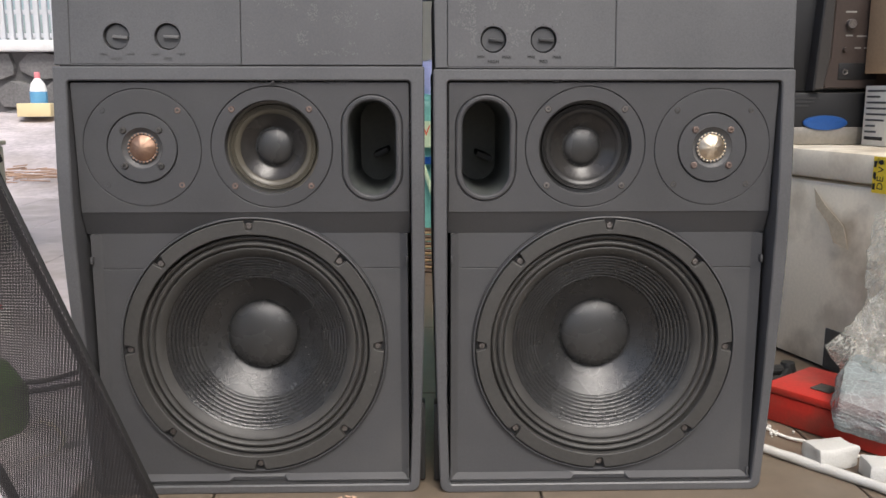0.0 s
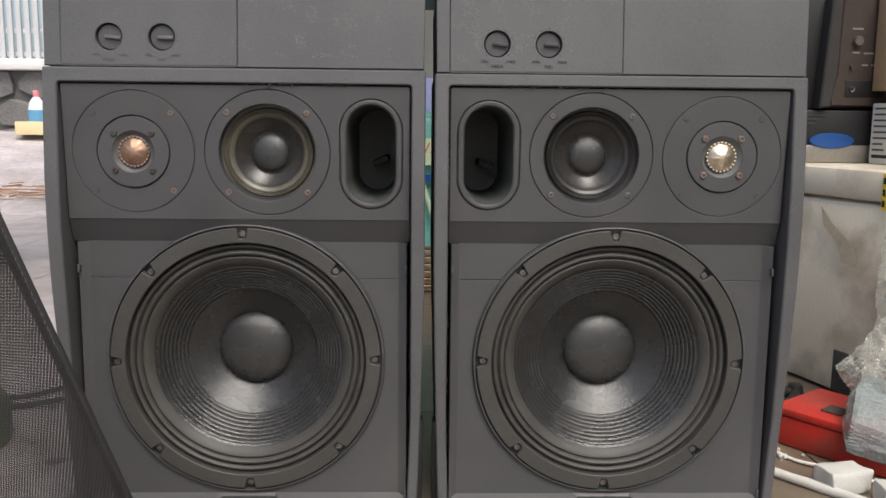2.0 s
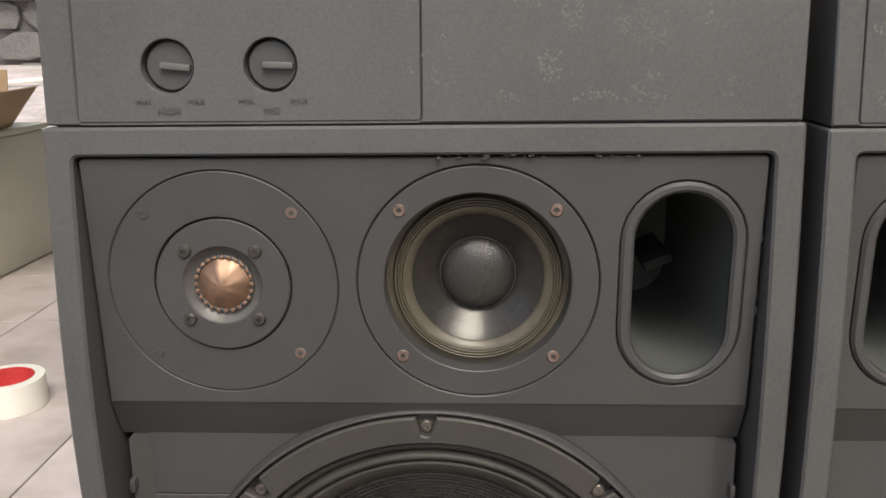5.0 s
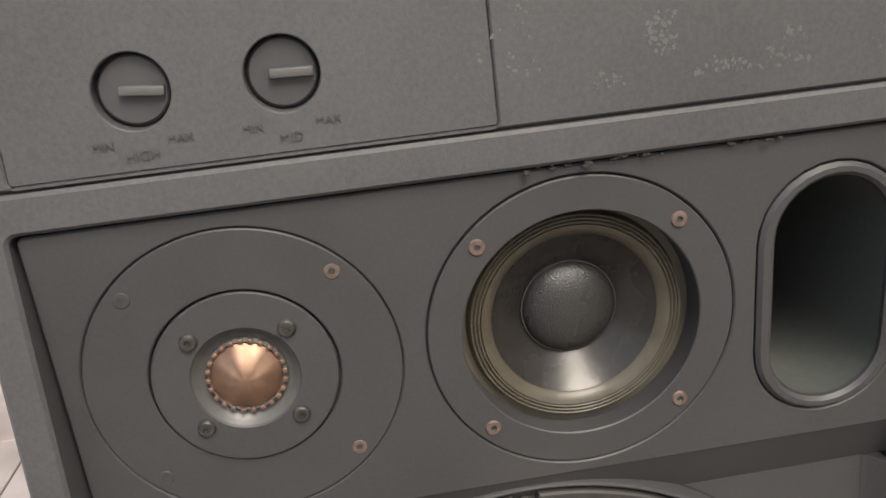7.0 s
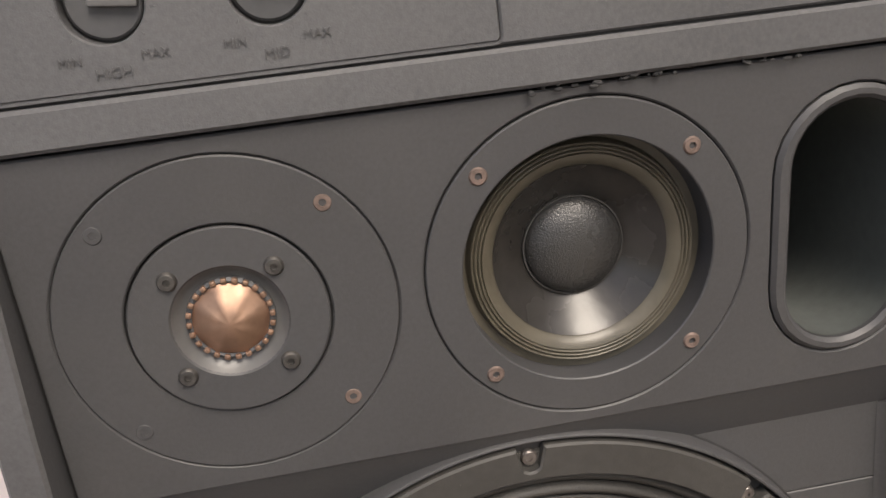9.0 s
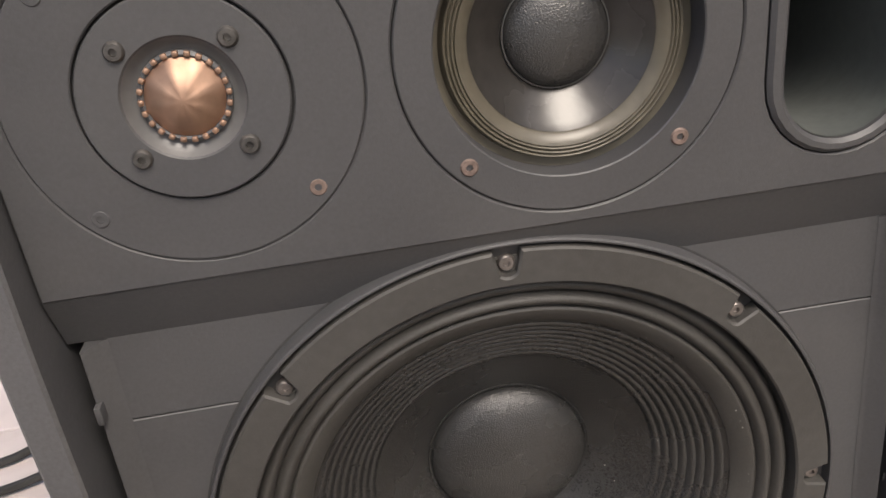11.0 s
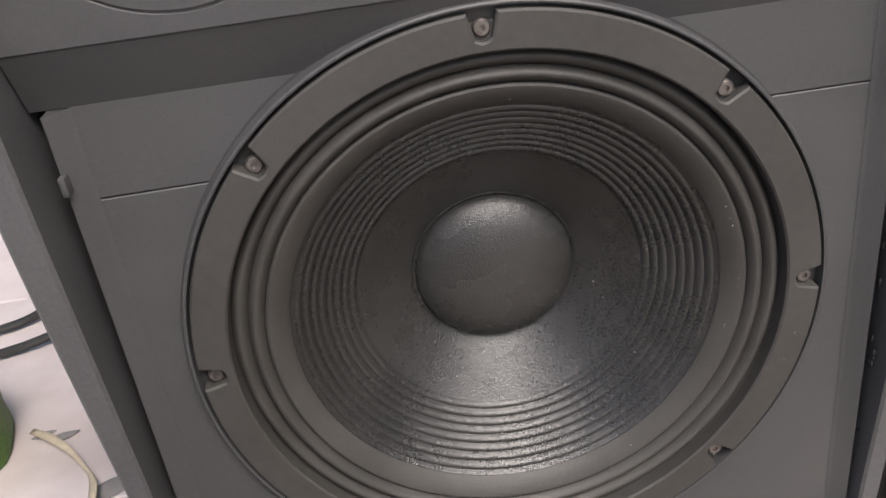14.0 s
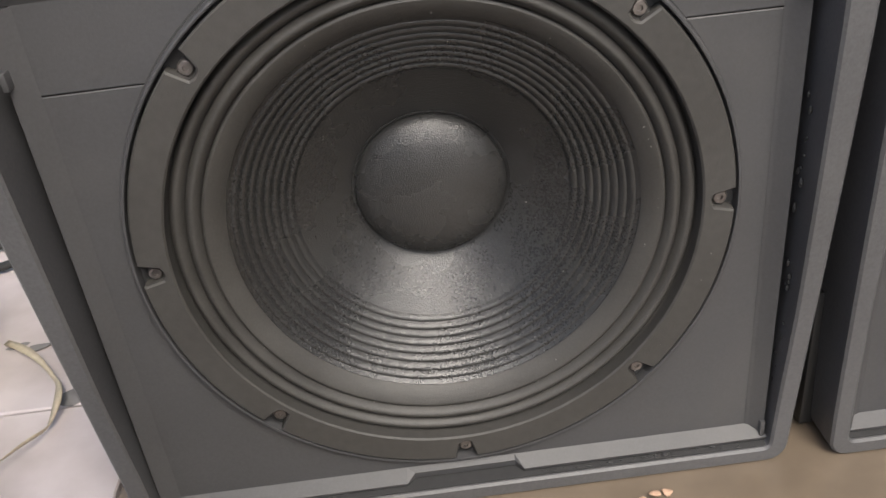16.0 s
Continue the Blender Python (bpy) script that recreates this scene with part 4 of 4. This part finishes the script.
strip = [(-0.072, 0.318, 0.0), (-0.108, 0.290, 0.004), (-0.150, 0.262, 0.003), (-0.162, 0.225, 0.002), (-0.135, 0.232, 0.008), (-0.118, 0.262, 0.006), (-0.085, 0.288, 0.005)]
f = bm.faces.new([bm.verts.new((-0.0015 - d, y, z)) for y, z, d in strip])
r = bmesh.ops.extrude_face_region(bm, geom=[f])
bmesh.ops.translate(bm, vec=(-0.0008, 0, 0), verts=[v for v in r["geom"] if isinstance(v, bmesh.types.BMVert)])
part("tape_scrap", bm, M_OLDTAPE, chest, "yellowed peeling tape scrap")
tag = part("warning_label", box(bmesh.new(), -0.0085, -0.0062, -0.296, -0.206, 0.326, 0.384), M_YELLOW, chest, "yellow warning label with black slanted bars")
words("lettering", "DỄ VỠ", 0.017, (-0.0088, -0.228, 0.331), M_BLACKPRINT, tag, rot=(90, -90, -90), align="LEFT")
for i in range(3):
    part("bar", box(bmesh.new(), -0.0091, -0.0086, -0.2125, -0.2075, 0.331 + 0.018 * i, 0.341 + 0.018 * i), M_BLACKPRINT, tag)

dvd = thing("black_electronics_unit", "black and silver electronics unit with a blue oval badge", "electronics", pose(0.665, 1.60, 0.389, 0, 0, 1))
box_part("case", (0.0, 0.36, 0.0, 0.22, 0.004, 0.096), M_AMP, dvd, bevel=0.004)
part("lower_trim", box(bmesh.new(), -0.001, 0.361, -0.003, 0.05, 0.0, 0.032, bevel=0.002), M_SILVERBOX, dvd, "silver lower trim")
bm = bmesh.new()
lathe(bm, [(0.042, -0.001), (0.042, -0.005), (0.039, -0.007), (0, -0.0075)], 0.074, 0.040, 48)
for v in bm.verts:
    v.co.z = 0.040 + (v.co.z - 0.040) * 0.33
part("oval_badge", bm, M_BLUE, dvd, "glossy blue oval badge")
for i in range(3):
    part("lettering_bar", box(bmesh.new(), 0.012, 0.062 - 0.01 * i, -0.0012, 0.0, 0.084 - 0.007 * i, 0.087 - 0.007 * i), M_KNOB, dvd)
bronze = thing("bronze_amplifier", "bronze-fronted amplifier with a silver knob, stacked on the black unit", "amplifier", pose(0.718, 1.605, 0.486, 0, 0, 3))
box_part("case", (-0.055, 0.32, 0.012, 0.2, 0.0, 0.20), M_AMP, bronze, bevel=0.004)
part("fascia", plate(bmesh.new(), [(0.012, 0.006), (0.33, 0.006), (0.33, 0.2), (0.022, 0.2), (0.020, 0.06), (0.008, 0.035)], [], lambda z: -0.012, 0.012, 0.002), M_BRONZE, bronze, "bronze front panel")
part("side_trim", plate(bmesh.new(), [(-0.012, 0.002), (0.008, 0.004), (0.018, 0.06), (0.020, 0.2), (0.0, 0.2)], [], lambda z: -0.018, 0.012, 0.003), M_TRIM, bronze, "grey moulded side trim")
part("knob", lathe(bmesh.new(), [(0.009, -0.010), (0.0085, -0.020), (0.0075, -0.021), (0, -0.021)], 0.052, 0.122, 28), M_STEEL, bronze, "silver knob")
part("knob", lathe(bmesh.new(), [(0.005, -0.010), (0.0045, -0.017), (0, -0.017)], 0.046, 0.076, 20), M_BRONZE, bronze)
jk = part("jack_panel", box(bmesh.new(), 0.036, 0.11, -0.0135, -0.010, 0.022, 0.052, bevel=0.001), M_AMP, bronze, "black jack panel")
part("jack_ring", lathe(bmesh.new(), [(0.0052, -0.0135), (0.0048, -0.0155), (0.0032, -0.0150), (0.003, -0.013)], 0.048, 0.036, 20), M_STEEL, jk)
for x0, x1, z in ((0.042, 0.062, 0.142), (0.045, 0.058, 0.100), (0.066, 0.085, 0.099), (0.064, 0.076, 0.078), (0.082, 0.092, 0.078)):
    part("lettering_bar", box(bmesh.new(), x0, x1, -0.0128, -0.0118, z, z + 0.003), M_AMPTXT, bronze)
carton = thing("white_carton", "white printed carton standing on the chest", "box", pose(0.818, 1.50, 0.389, 0, 0, 10))
box_part("body", (0.0, 0.12, 0.0, 0.085, 0.0, 0.108), M_CARTON, carton, bevel=0.001)
for i, w in enumerate((0.06, 0.035, 0.055, 0.05, 0.06, 0.048, 0.03, 0.026)):
    part("lettering_bar", box(bmesh.new(), 0.008, 0.008 + w, -0.0008, 0.0, 0.097 - 0.0105 * i, 0.1005 - 0.0105 * i), M_ROUGHBLACK, carton)
part("lettering_bar", box(bmesh.new(), 0.008, 0.05, -0.0008, 0.0, 0.0105, 0.0165), M_BLACKPRINT, carton)
for i, w in enumerate((0.056, 0.034, 0.060, 0.058, 0.062, 0.048, 0.026, 0.030)):
    part("lettering_bar", box(bmesh.new(), -0.0008, 0.0, 0.078 - w, 0.078, 0.097 - 0.0105 * i, 0.1005 - 0.0105 * i), M_GREYKNOB, carton)
part("lettering_bar", box(bmesh.new(), -0.0008, 0.0, 0.030, 0.078, 0.0105, 0.0165), M_BLACKPRINT, carton)
flap = thing("cardboard_box", "brown cardboard box resting on the white carton", "box", pose(0.812, 1.492, 0.519, 0, 0, 8))
box_part("body", (0.004, 0.2, 0.01, 0.1, 0.0, 0.17), M_CARD, flap, bevel=0.002)
part("flap", box(bmesh.new(), 0.0, 0.2, 0.0, 0.004, -0.02, 0.14, bevel=0.001, m=Matrix.Rotation(radians(5), 4, "X")), M_CARD, flap, "folded-down flap")

RED = pose(0.498, 1.216, 0, 0, 0, -54)
red = thing("red_metal_box", "red painted metal box with a dark latch plate on the floor", "box", RED)
box_part("body", (0.0, 0.20, 0.0, 0.13, 0.001, 0.044), M_RED, red, bevel=0.003)
part("lid", box(bmesh.new(), -0.002, 0.202, -0.002, 0.132, 0.0445, 0.056, bevel=0.003), M_RED, red, "red lid")
part("latch_plate", box(bmesh.new(), 0.055, 0.085, 0.03, 0.062, 0.0562, 0.0585, bevel=0.001), M_ROUGHBLACK, red, "dark grey plate on the lid")


def crumpled(dims, amount, scale, seed, flat=0.75):
    """A closed film mass with creased facets, resting on its lowest point."""
    bm = bmesh.new()
    bmesh.ops.create_icosphere(bm, subdivisions=5, radius=1)
    for v in bm.verts:
        u = v.co.normalized()
        k = max(abs(u.x), abs(u.y), abs(u.z)) ** flat
        p = Vector((u.x / k * dims[0] / 2, u.y / k * dims[1] / 2, u.z / k * dims[2] / 2))
        o = Vector((seed, seed * 1.7, seed * 0.6))
        d = 0.0
        for i, w in ((1, 0.5), (2.3, 0.32), (5.1, 0.18)):
            d += w * (0.5 - 2.0 * abs(noise.noise(p * scale * i + o)))
        v.co = p + u * d * amount * 2
    lo = min(v.co.z for v in bm.verts)
    for v in bm.verts:
        v.co.z -= lo
    return bm


def wrap_mass(name, label, m, dims, material, amount, scale, seed):
    th = thing(name, label, "packaging", m)
    part("film", crumpled(dims, amount, scale, seed), material, th, smooth=False)
    return th


wrapped = wrap_mass("bubble_wrap", "bluish bubble wrap round a flat block, lying on the red box", pose(0.655, 1.105, 0.0300, 16, 8, -30), (0.20, 0.14, 0.055), M_BUBBLE, 0.0045, 18, 2.0)
rack = thing("slotted_heatsink", "dark slotted metal unit behind the amplifier", "electronics", pose(0.50, 2.06, 0.70))
part("body", box(bmesh.new(), -0.06, 0.108, 0.01, 0.10, 0.0, 0.16, bevel=0.003), M_AMP, rack)
for i in range(14):
    part("fin", box(bmesh.new(), -0.056 + 0.0118 * i, -0.051 + 0.0118 * i, -0.004, 0.012, 0.004, 0.156, bevel=0.001), M_VENT, rack)
poly = wrap_mass("plastic_bag", "crumpled clear plastic bag leaning by the chest", pose(0.765, 1.235, 0.0, 0, 0, 15), (0.16, 0.15, 0.31), M_FILM, 0.014, 13, 5.0)


bm = crumpled((0.15, 0.10, 0.10), 0.010, 16, 9.0)
bmesh.ops.rotate(bm, cent=(0, 0, 0.05), matrix=Matrix.Rotation(radians(-38), 3, "Y"), verts=bm.verts)
bmesh.ops.translate(bm, vec=(-0.090, -0.018, 0.062), verts=bm.verts)
part("loose_fold", bm, M_FILM, poly, "loose crinkled fold of the bag", smooth=False)
part("tape_strip", box(bmesh.new(), -0.012, 0.012, -0.060, 0.060, 0.0555, 0.0565), M_OLDTAPE, wrapped, "strip of clear tape")


def chunk(name, label, category, m, dims, material, seed, amount=0.004):
    bm = bmesh.new()
    box(bm, -dims[0] / 2, dims[0] / 2, -dims[1] / 2, dims[1] / 2, 0, dims[2], bevel=0.003)
    bmesh.ops.subdivide_edges(bm, edges=[e for e in bm.edges if e.calc_length() > 0.01], cuts=3, use_grid_fill=True)
    lumpy(bm, bm.verts, amount, 45, seed)
    lo = min(v.co.z for v in bm.verts)
    for v in bm.verts:
        v.co.z -= lo
    ob = part(name, bm, material, None)
    ob.matrix_world = m
    return tagged(ob, label, category)


chunk("foam_chunk", "broken white foam chunk on the tiled floor", "foam", pose(0.523, 1.052, 0, 0, 0, 14), (0.060, 0.036, 0.028), M_FOAM, 1.0)
chunk("foam_slab", "flat white foam slab beside the strip", "foam", pose(0.592, 1.003, 0, 0, 0, -8), (0.09, 0.04, 0.024), M_FOAM, 9.0, 0.002)
bm = bmesh.new()
tube(bm, [(0.436, 1.110, 0.0066), (0.483, 1.052, 0.0068), (0.55, 0.970, 0.0068), (0.60, 0.90, 0.0066)], 0.0064, 12)
lumpy(bm, bm.verts, 0.0012, 60, 3)
tagged(part("white_strip", bm, M_FOAM, None, "long white foam strip lying on the floor"), category="foam")
lead = thing("white_lead", "thin white electric lead curling on the floor", "cable")
part("wire", tube(bmesh.new(), [(0.46, 1.20, 0.004), (0.485, 1.17, 0.004), (0.50, 1.135, 0.003), (0.52, 1.115, 0.006), (0.55, 1.085, 0.004), (0.62, 1.03, 0.003)], 0.0024), M_TAPE, lead)
crumbs = bmesh.new()
rng = random.Random(11)
for _ in range(26):
    x, y = rng.choice(((0.485, 1.185), (0.50, 1.16), (0.51, 1.02), (0.47, 1.17)))
    x, y, s = x + rng.gauss(0, 0.012), y + rng.gauss(0, 0.012), rng.uniform(0.0012, 0.0042)
    r = bmesh.ops.create_icosphere(crumbs, subdivisions=1, radius=s, matrix=Matrix.Translation((x, y, s * 0.8)))
tagged(part("foam_crumbs", crumbs, M_FOAM, None, "scattered white foam crumbs on the floor"), category="litter", kind="stuff")
tool = thing("black_pliers", "black rubber-handled tool behind the red box", "tool", pose(0.572, 1.385, 0.0, 0, 0, 30))
part("handle", tube(bmesh.new(), [(-0.06, 0.0, 0.012), (0, 0.012, 0.016), (0.05, 0.0, 0.012)], 0.009, 10), M_CABLE, tool)
part("handle", tube(bmesh.new(), [(-0.06, -0.03, 0.010), (0, -0.035, 0.012), (0.05, -0.005, 0.011)], 0.008, 10), M_CABLE, tool)
part("pivot", lathe(bmesh.new(), [(0.014, 0.0), (0.015, 0.010), (0.011, 0.026), (0, 0.028)], 0.052, -0.002, 20, axis="z"), M_CABLE, tool)

bits = bmesh.new()
for k, (x, y) in enumerate(((-0.116, 0.966), (-0.106, 0.970), (-0.098, 0.972), (-0.110, 0.963))):
    r = bmesh.ops.create_icosphere(bits, subdivisions=2, radius=0.0027, matrix=Matrix.Translation((x, y, 0.003)) @ Matrix.Diagonal((1.4, 0.8, 0.6, 1)))
lumpy(bits, bits.verts, 0.003, 180, 1)
tagged(part("wood_crumbs", bits, M_STICK, None, "small tan wood crumbs before the loudspeaker"), category="litter", kind="stuff")

# ---- leaning grille ----
A, B = Vector((-0.3385, 0.652, 0.441)), Vector((-0.2160, 0.716, 0.040))
down = (B - A).normalized()
side = Vector((-1, 0.72, 0))
side = (side - down * side.dot(down)).normalized()
nrm = side.cross(down).normalized()
if nrm.y > 0:
    nrm = -nrm
G = Matrix((side, -nrm, -down)).transposed().to_4x4()
G.translation = A
gl = (B - A).length
grille = thing("loudspeaker_grille", "loose black cloth-covered loudspeaker grille frame, leaning upright", "grille", G)
GW = 0.33
part("cloth", box(bmesh.new(), 0.0, GW, -0.0008, 0.0, -gl, 0.0), M_CLOTH, grille, "open honeycomb black cloth")
part("edge_band", box(bmesh.new(), -0.0009, 0.0009, -0.0012, 0.0026, -gl, 0.0, bevel=0.0006), M_CABLE, grille)
for d in ((0.0170, 0.0260, 0.0025, 0.0065, -gl, -0.01), (0.003, GW, 0.003, 0.011, -0.012, 0.0), (0.003, GW, 0.003, 0.011, -gl, -gl + 0.012), (GW - 0.012, GW, 0.003, 0.011, -gl, 0.0)):
    part("frame_bar", box(bmesh.new(), *d, bevel=0.002), M_CABLE, grille, "black wooden frame bar")

# ---- left side: can, cables, tape, cream box ----
can = bmesh.new()
lathe(can, [(0, 0.0), (0.066, 0.0), (0.070, 0.004), (0.069, 0.03), (0.071, 0.05), (0.067, 0.075), (0.052, 0.094), (0.03, 0.100), (0, 0.098)], 0, 0, 36, axis="z")
lumpy(can, can.verts, 0.012, 22, 3)
for v in can.verts:
    v.co.z = max(v.co.z, 0.001)
ob = tagged(part("green_sack", can, M_GREENSACK, None, "dirty green lumpy sack lying on the floor"), category="sack")
ob.location = (-0.664, 1.195, 0)
for pts, mt, nm in ((((-0.95, 1.34, 0.006), (-0.80, 1.37, 0.006), (-0.666, 1.389, 0.006), (-0.63, 1.41, 0.008), (-0.56, 1.50, 0.012), (-0.43, 1.60, 0.006)), M_CABLE, "black"), (((-0.95, 1.30, 0.006), (-0.76, 1.33, 0.006), (-0.651, 1.344, 0.006), (-0.60, 1.362, 0.010), (-0.52, 1.42, 0.012), (-0.40, 1.50, 0.006)), M_CABLE, "grey")):
    th = thing("floor_cable", f"thin {nm} cable running over the pale floor behind the loudspeaker", "cable")
    part("cable", tube(bmesh.new(), pts, 0.0045), mt, th)
peel = bmesh.new()
prev = None
for i in range(30):
    u = i / 29
    p = Vector((-0.585 + 0.075 * math.sin(u * 2.6), 1.222 - 0.17 * u, 0.004 + 0.006 * abs(math.sin(u * 9))))
    w = Vector((0.0018 + 0.0012 * math.sin(u * 14), 0.0015, 0.001))
    q = [peel.verts.new(p - w), peel.verts.new(p + w)]
    if prev:
        peel.faces.new((prev[0], prev[1], q[1], q[0]))
    prev = q
ob = part("peeled_tape", peel, M_OLDTAPE, None, "curled strip of dirty yellowed film on the floor")
mod = ob.modifiers.new("thickness", "SOLIDIFY")
mod.thickness = 0.0008
tagged(ob, category="litter")
leaf = bmesh.new()
for x, y, s, sy in ((-0.503, 1.142, 0.017, 0.6), (-0.556, 1.212, 0.013, 0.35), (-0.575, 1.218, 0.010, 0.3)):
    bmesh.ops.create_icosphere(leaf, subdivisions=2, radius=s, matrix=Matrix.Translation((x, y, 0.001)) @ Matrix.Rotation(0.4, 4, "Z") @ Matrix.Diagonal((1, sy, 0.08, 1)))
lumpy(leaf, leaf.verts, 0.003, 90, 2)
tagged(part("dry_flakes", leaf, M_STONE, None, "grey dry flakes lying on the pale floor"), category="litter", kind="stuff")
tape = thing("tape_roll", "roll of white adhesive tape with a red core", "tape", pose(-0.918, 1.728, 0))
part("tape", lathe(bmesh.new(), [(0.040, 0.0), (0.054, 0.0), (0.055, 0.001), (0.055, 0.047), (0.054, 0.048), (0.040, 0.048)], 0, 0, 40, axis="z"), M_TAPE, tape)
part("core", lathe(bmesh.new(), [(0.0395, 0.0485), (0.038, 0.0485), (0.038, 0.0), (0.0395, 0.0), (0.0395, 0.0485)], 0, 0, 40, axis="z"), M_TAPERED, tape, "red printed cardboard core")
cbox = thing("cream_cabinet", "cream enamel cabinet standing on the pale floor", "cabinet", pose(-1.31, 2.70, 0, 0, 0, -2))
box_part("body", (-0.55, 0.0, -1.0, 0.0, 0.002, 0.325), M_CREAMBOX, cbox, bevel=0.008)
part("top", box(bmesh.new(), -0.556, 0.006, -1.006, 0.006, 0.326, 0.340, bevel=0.004), M_CREAMBOX, cbox, "cream top panel")
open_box = thing("open_cardboard_box", "opened brown cardboard box on the cream cabinet", "box", pose(-1.42, 2.42, 0.341, 0, 0, 6))
part("body", box(bmesh.new(), -0.2, 0.10, -0.2, 0.15, 0.0, 0.012, bevel=0.002), M_CARD, open_box)
for d, m2 in (((-0.2, 0.10, 0.0, 0.005, 0.0, 0.13), Matrix.Translation((0, 0.15, 0.01)) @ Matrix.Rotation(radians(-12), 4, "X")), ((0.0, 0.005, -0.2, 0.15, 0.0, 0.12), Matrix.Translation((0.10, 0, 0.004)) @ Matrix.Rotation(radians(38), 4, "Y")), ((-0.2, 0.09, 0.0, 0.005, 0.0, 0.14), Matrix.Translation((0, -0.12, 0.01)) @ Matrix.Rotation(radians(28), 4, "X"))):
    part("flap", box(bmesh.new(), *d, bevel=0.001, m=m2), M_CARD, open_box, "raised cardboard flap")

# ---- between the loudspeakers: basket with bag ----
bk = thing("cane_basket", "woven cane basket on the floor behind the loudspeakers", "basket", pose(0.01, 2.42, 0))
for i in range(13):
    z = 0.008 + i * 0.0098
    pts = [((0.13 + 0.03 * z / 0.13) * math.cos(a) * 1.0, (0.13 + 0.03 * z / 0.13) * math.sin(a), z + 0.002 * math.sin(a * 9 + i * math.pi)) for a in [2 * math.pi * k / 36 for k in range(37)]]
    part("strand", tube(bmesh.new(), pts, 0.0052, 6), M_STRAW if i % 2 else M_DARKSTRAW, bk)
for k in range(22):
    a = 2 * math.pi * k / 22
    part("stake", tube(bmesh.new(), [(0.127 * math.cos(a), 0.127 * math.sin(a), 0.0), (0.163 * math.cos(a), 0.163 * math.sin(a), 0.137)], 0.004, 6), M_DARKSTRAW, bk)
bag = thing("printed_bag", "teal and pale green printed plastic bag standing in the basket", "bag", pose(0.01, 2.42, 0.01))
bm = bmesh.new()
box(bm, -0.095, 0.095, -0.085, 0.085, 0.0, 0.47, bevel=0.03, seg=3)
bmesh.ops.subdivide_edges(bm, edges=bm.edges, cuts=3, use_grid_fill=True)
lumpy(bm, bm.verts, 0.012, 12, 6)
part("bag", bm, M_TEAL, bag)
part("label_panel", box(bmesh.new(), -0.07, 0.07, -0.106, -0.102, 0.33, 0.40), M_PALEGREEN, bag, "pale printed panel")
part("label_panel", box(bmesh.new(), -0.07, 0.07, -0.106, -0.102, 0.285, 0.305), M_BLUE, bag, "blue printed band")
words("lettering", "WA", 0.040, (-0.008, -0.107, 0.362), M_REDINK, bag)
part("leaf_print", tube(bmesh.new(), [(-0.02, -0.104, 0.28), (0.0, -0.106, 0.22), (0.02, -0.104, 0.15)], 0.006, 8), M_PALEGREEN, bag)
lid = thing("lilac_tub", "lilac plastic tub on the bag", "tub", pose(0.035, 2.40, 0.478))
part("tub", lathe(bmesh.new(), [(0, 0.0), (0.05, 0.0), (0.06, 0.02), (0.058, 0.09), (0, 0.10)], 0, 0, 32, axis="z"), M_LILAC, lid)

# ---- yard things ----
tray = thing("yellow_tray", "shallow yellow tray on the yard ground", "tray", pose(-2.70, 6.13, 0.325, 0, 0, 8))
part("base", box(bmesh.new(), -0.105, 0.105, -0.1, 0.1, 0.0, 0.01, bevel=0.003), M_TRAY, tray)
for d in ((-0.105, 0.105, -0.105, -0.095, 0.0, 0.09), (-0.105, 0.105, 0.095, 0.105, 0.0, 0.09), (-0.11, -0.10, -0.1, 0.1, 0.0, 0.09), (0.10, 0.11, -0.1, 0.1, 0.0, 0.09)):
    part("side_wall", box(bmesh.new(), *d, bevel=0.003), M_TRAY, tray)


def bottle(m, h, r, label, print_mat, cap_mat, words_label, words_cap):
    b = thing("cleaner_bottle", label, "bottle", m, "bottles by the yard wall")
    part("body", lathe(bmesh.new(), [(0, 0), (r * 0.92, 0), (r, 0.01), (r, h * 0.55), (r * 0.8, h * 0.72), (r * 0.32, h * 0.85), (0, h * 0.85)], 0, 0, 24, axis="z"), M_BOTTLE, b)
    part("label", lathe(bmesh.new(), [(r * 1.012, h * 0.1), (r * 1.02, h * 0.12), (r * 1.02, h * 0.5), (r * 1.012, h * 0.52)], 0, 0, 24, axis="z"), print_mat, b, words_label)
    part("cap", lathe(bmesh.new(), [(r * 0.36, h * 0.84), (r * 0.36, h * 0.97), (r * 0.25, h), (0, h)], 0, 0, 20, axis="z"), cap_mat, b, words_cap)


bottle(pose(-2.775, 6.33, 0.345), 0.29, 0.058, "white cleaner bottle with blue label and pink cap", M_BOTBLUE, M_PINK, "pale blue printed label", "pink cap")
bottle(pose(-2.63, 6.35, 0.348), 0.21, 0.036, "small slim white bottle with a grey label", M_PLASTER, M_BOTTLE, "grey printed label", "white cap")
pole = thing("white_pole", "white plastic pole lying on the yard ground", "pole")
part("pole", tube(bmesh.new(), [(-3.3, 5.55, 0.255), (-2.8, 5.75, 0.29)], 0.016, 10), M_TAPE, pole)
sticks = bmesh.new()
rng = random.Random(2)
for _ in range(100):
    x, y = rng.uniform(-2.5, -1.55), 4.4 + rng.gauss(0, 0.06)
    a, L = rng.gauss(0, 0.35), rng.uniform(0.05, 0.22)
    z = 0.06 + 0.15 * (y - 4.4) + rng.uniform(0.0, 0.03)
    tube(sticks, [(x, y, z), (x + L * math.cos(a), y + L * math.sin(a) * 0.5, z + rng.uniform(-0.01, 0.015))], 0.003, 4)
tagged(part("dry_sticks", sticks, M_STICK, None, "heap of thin dry brown sticks on the yard ground"), category="sticks", kind="stuff")
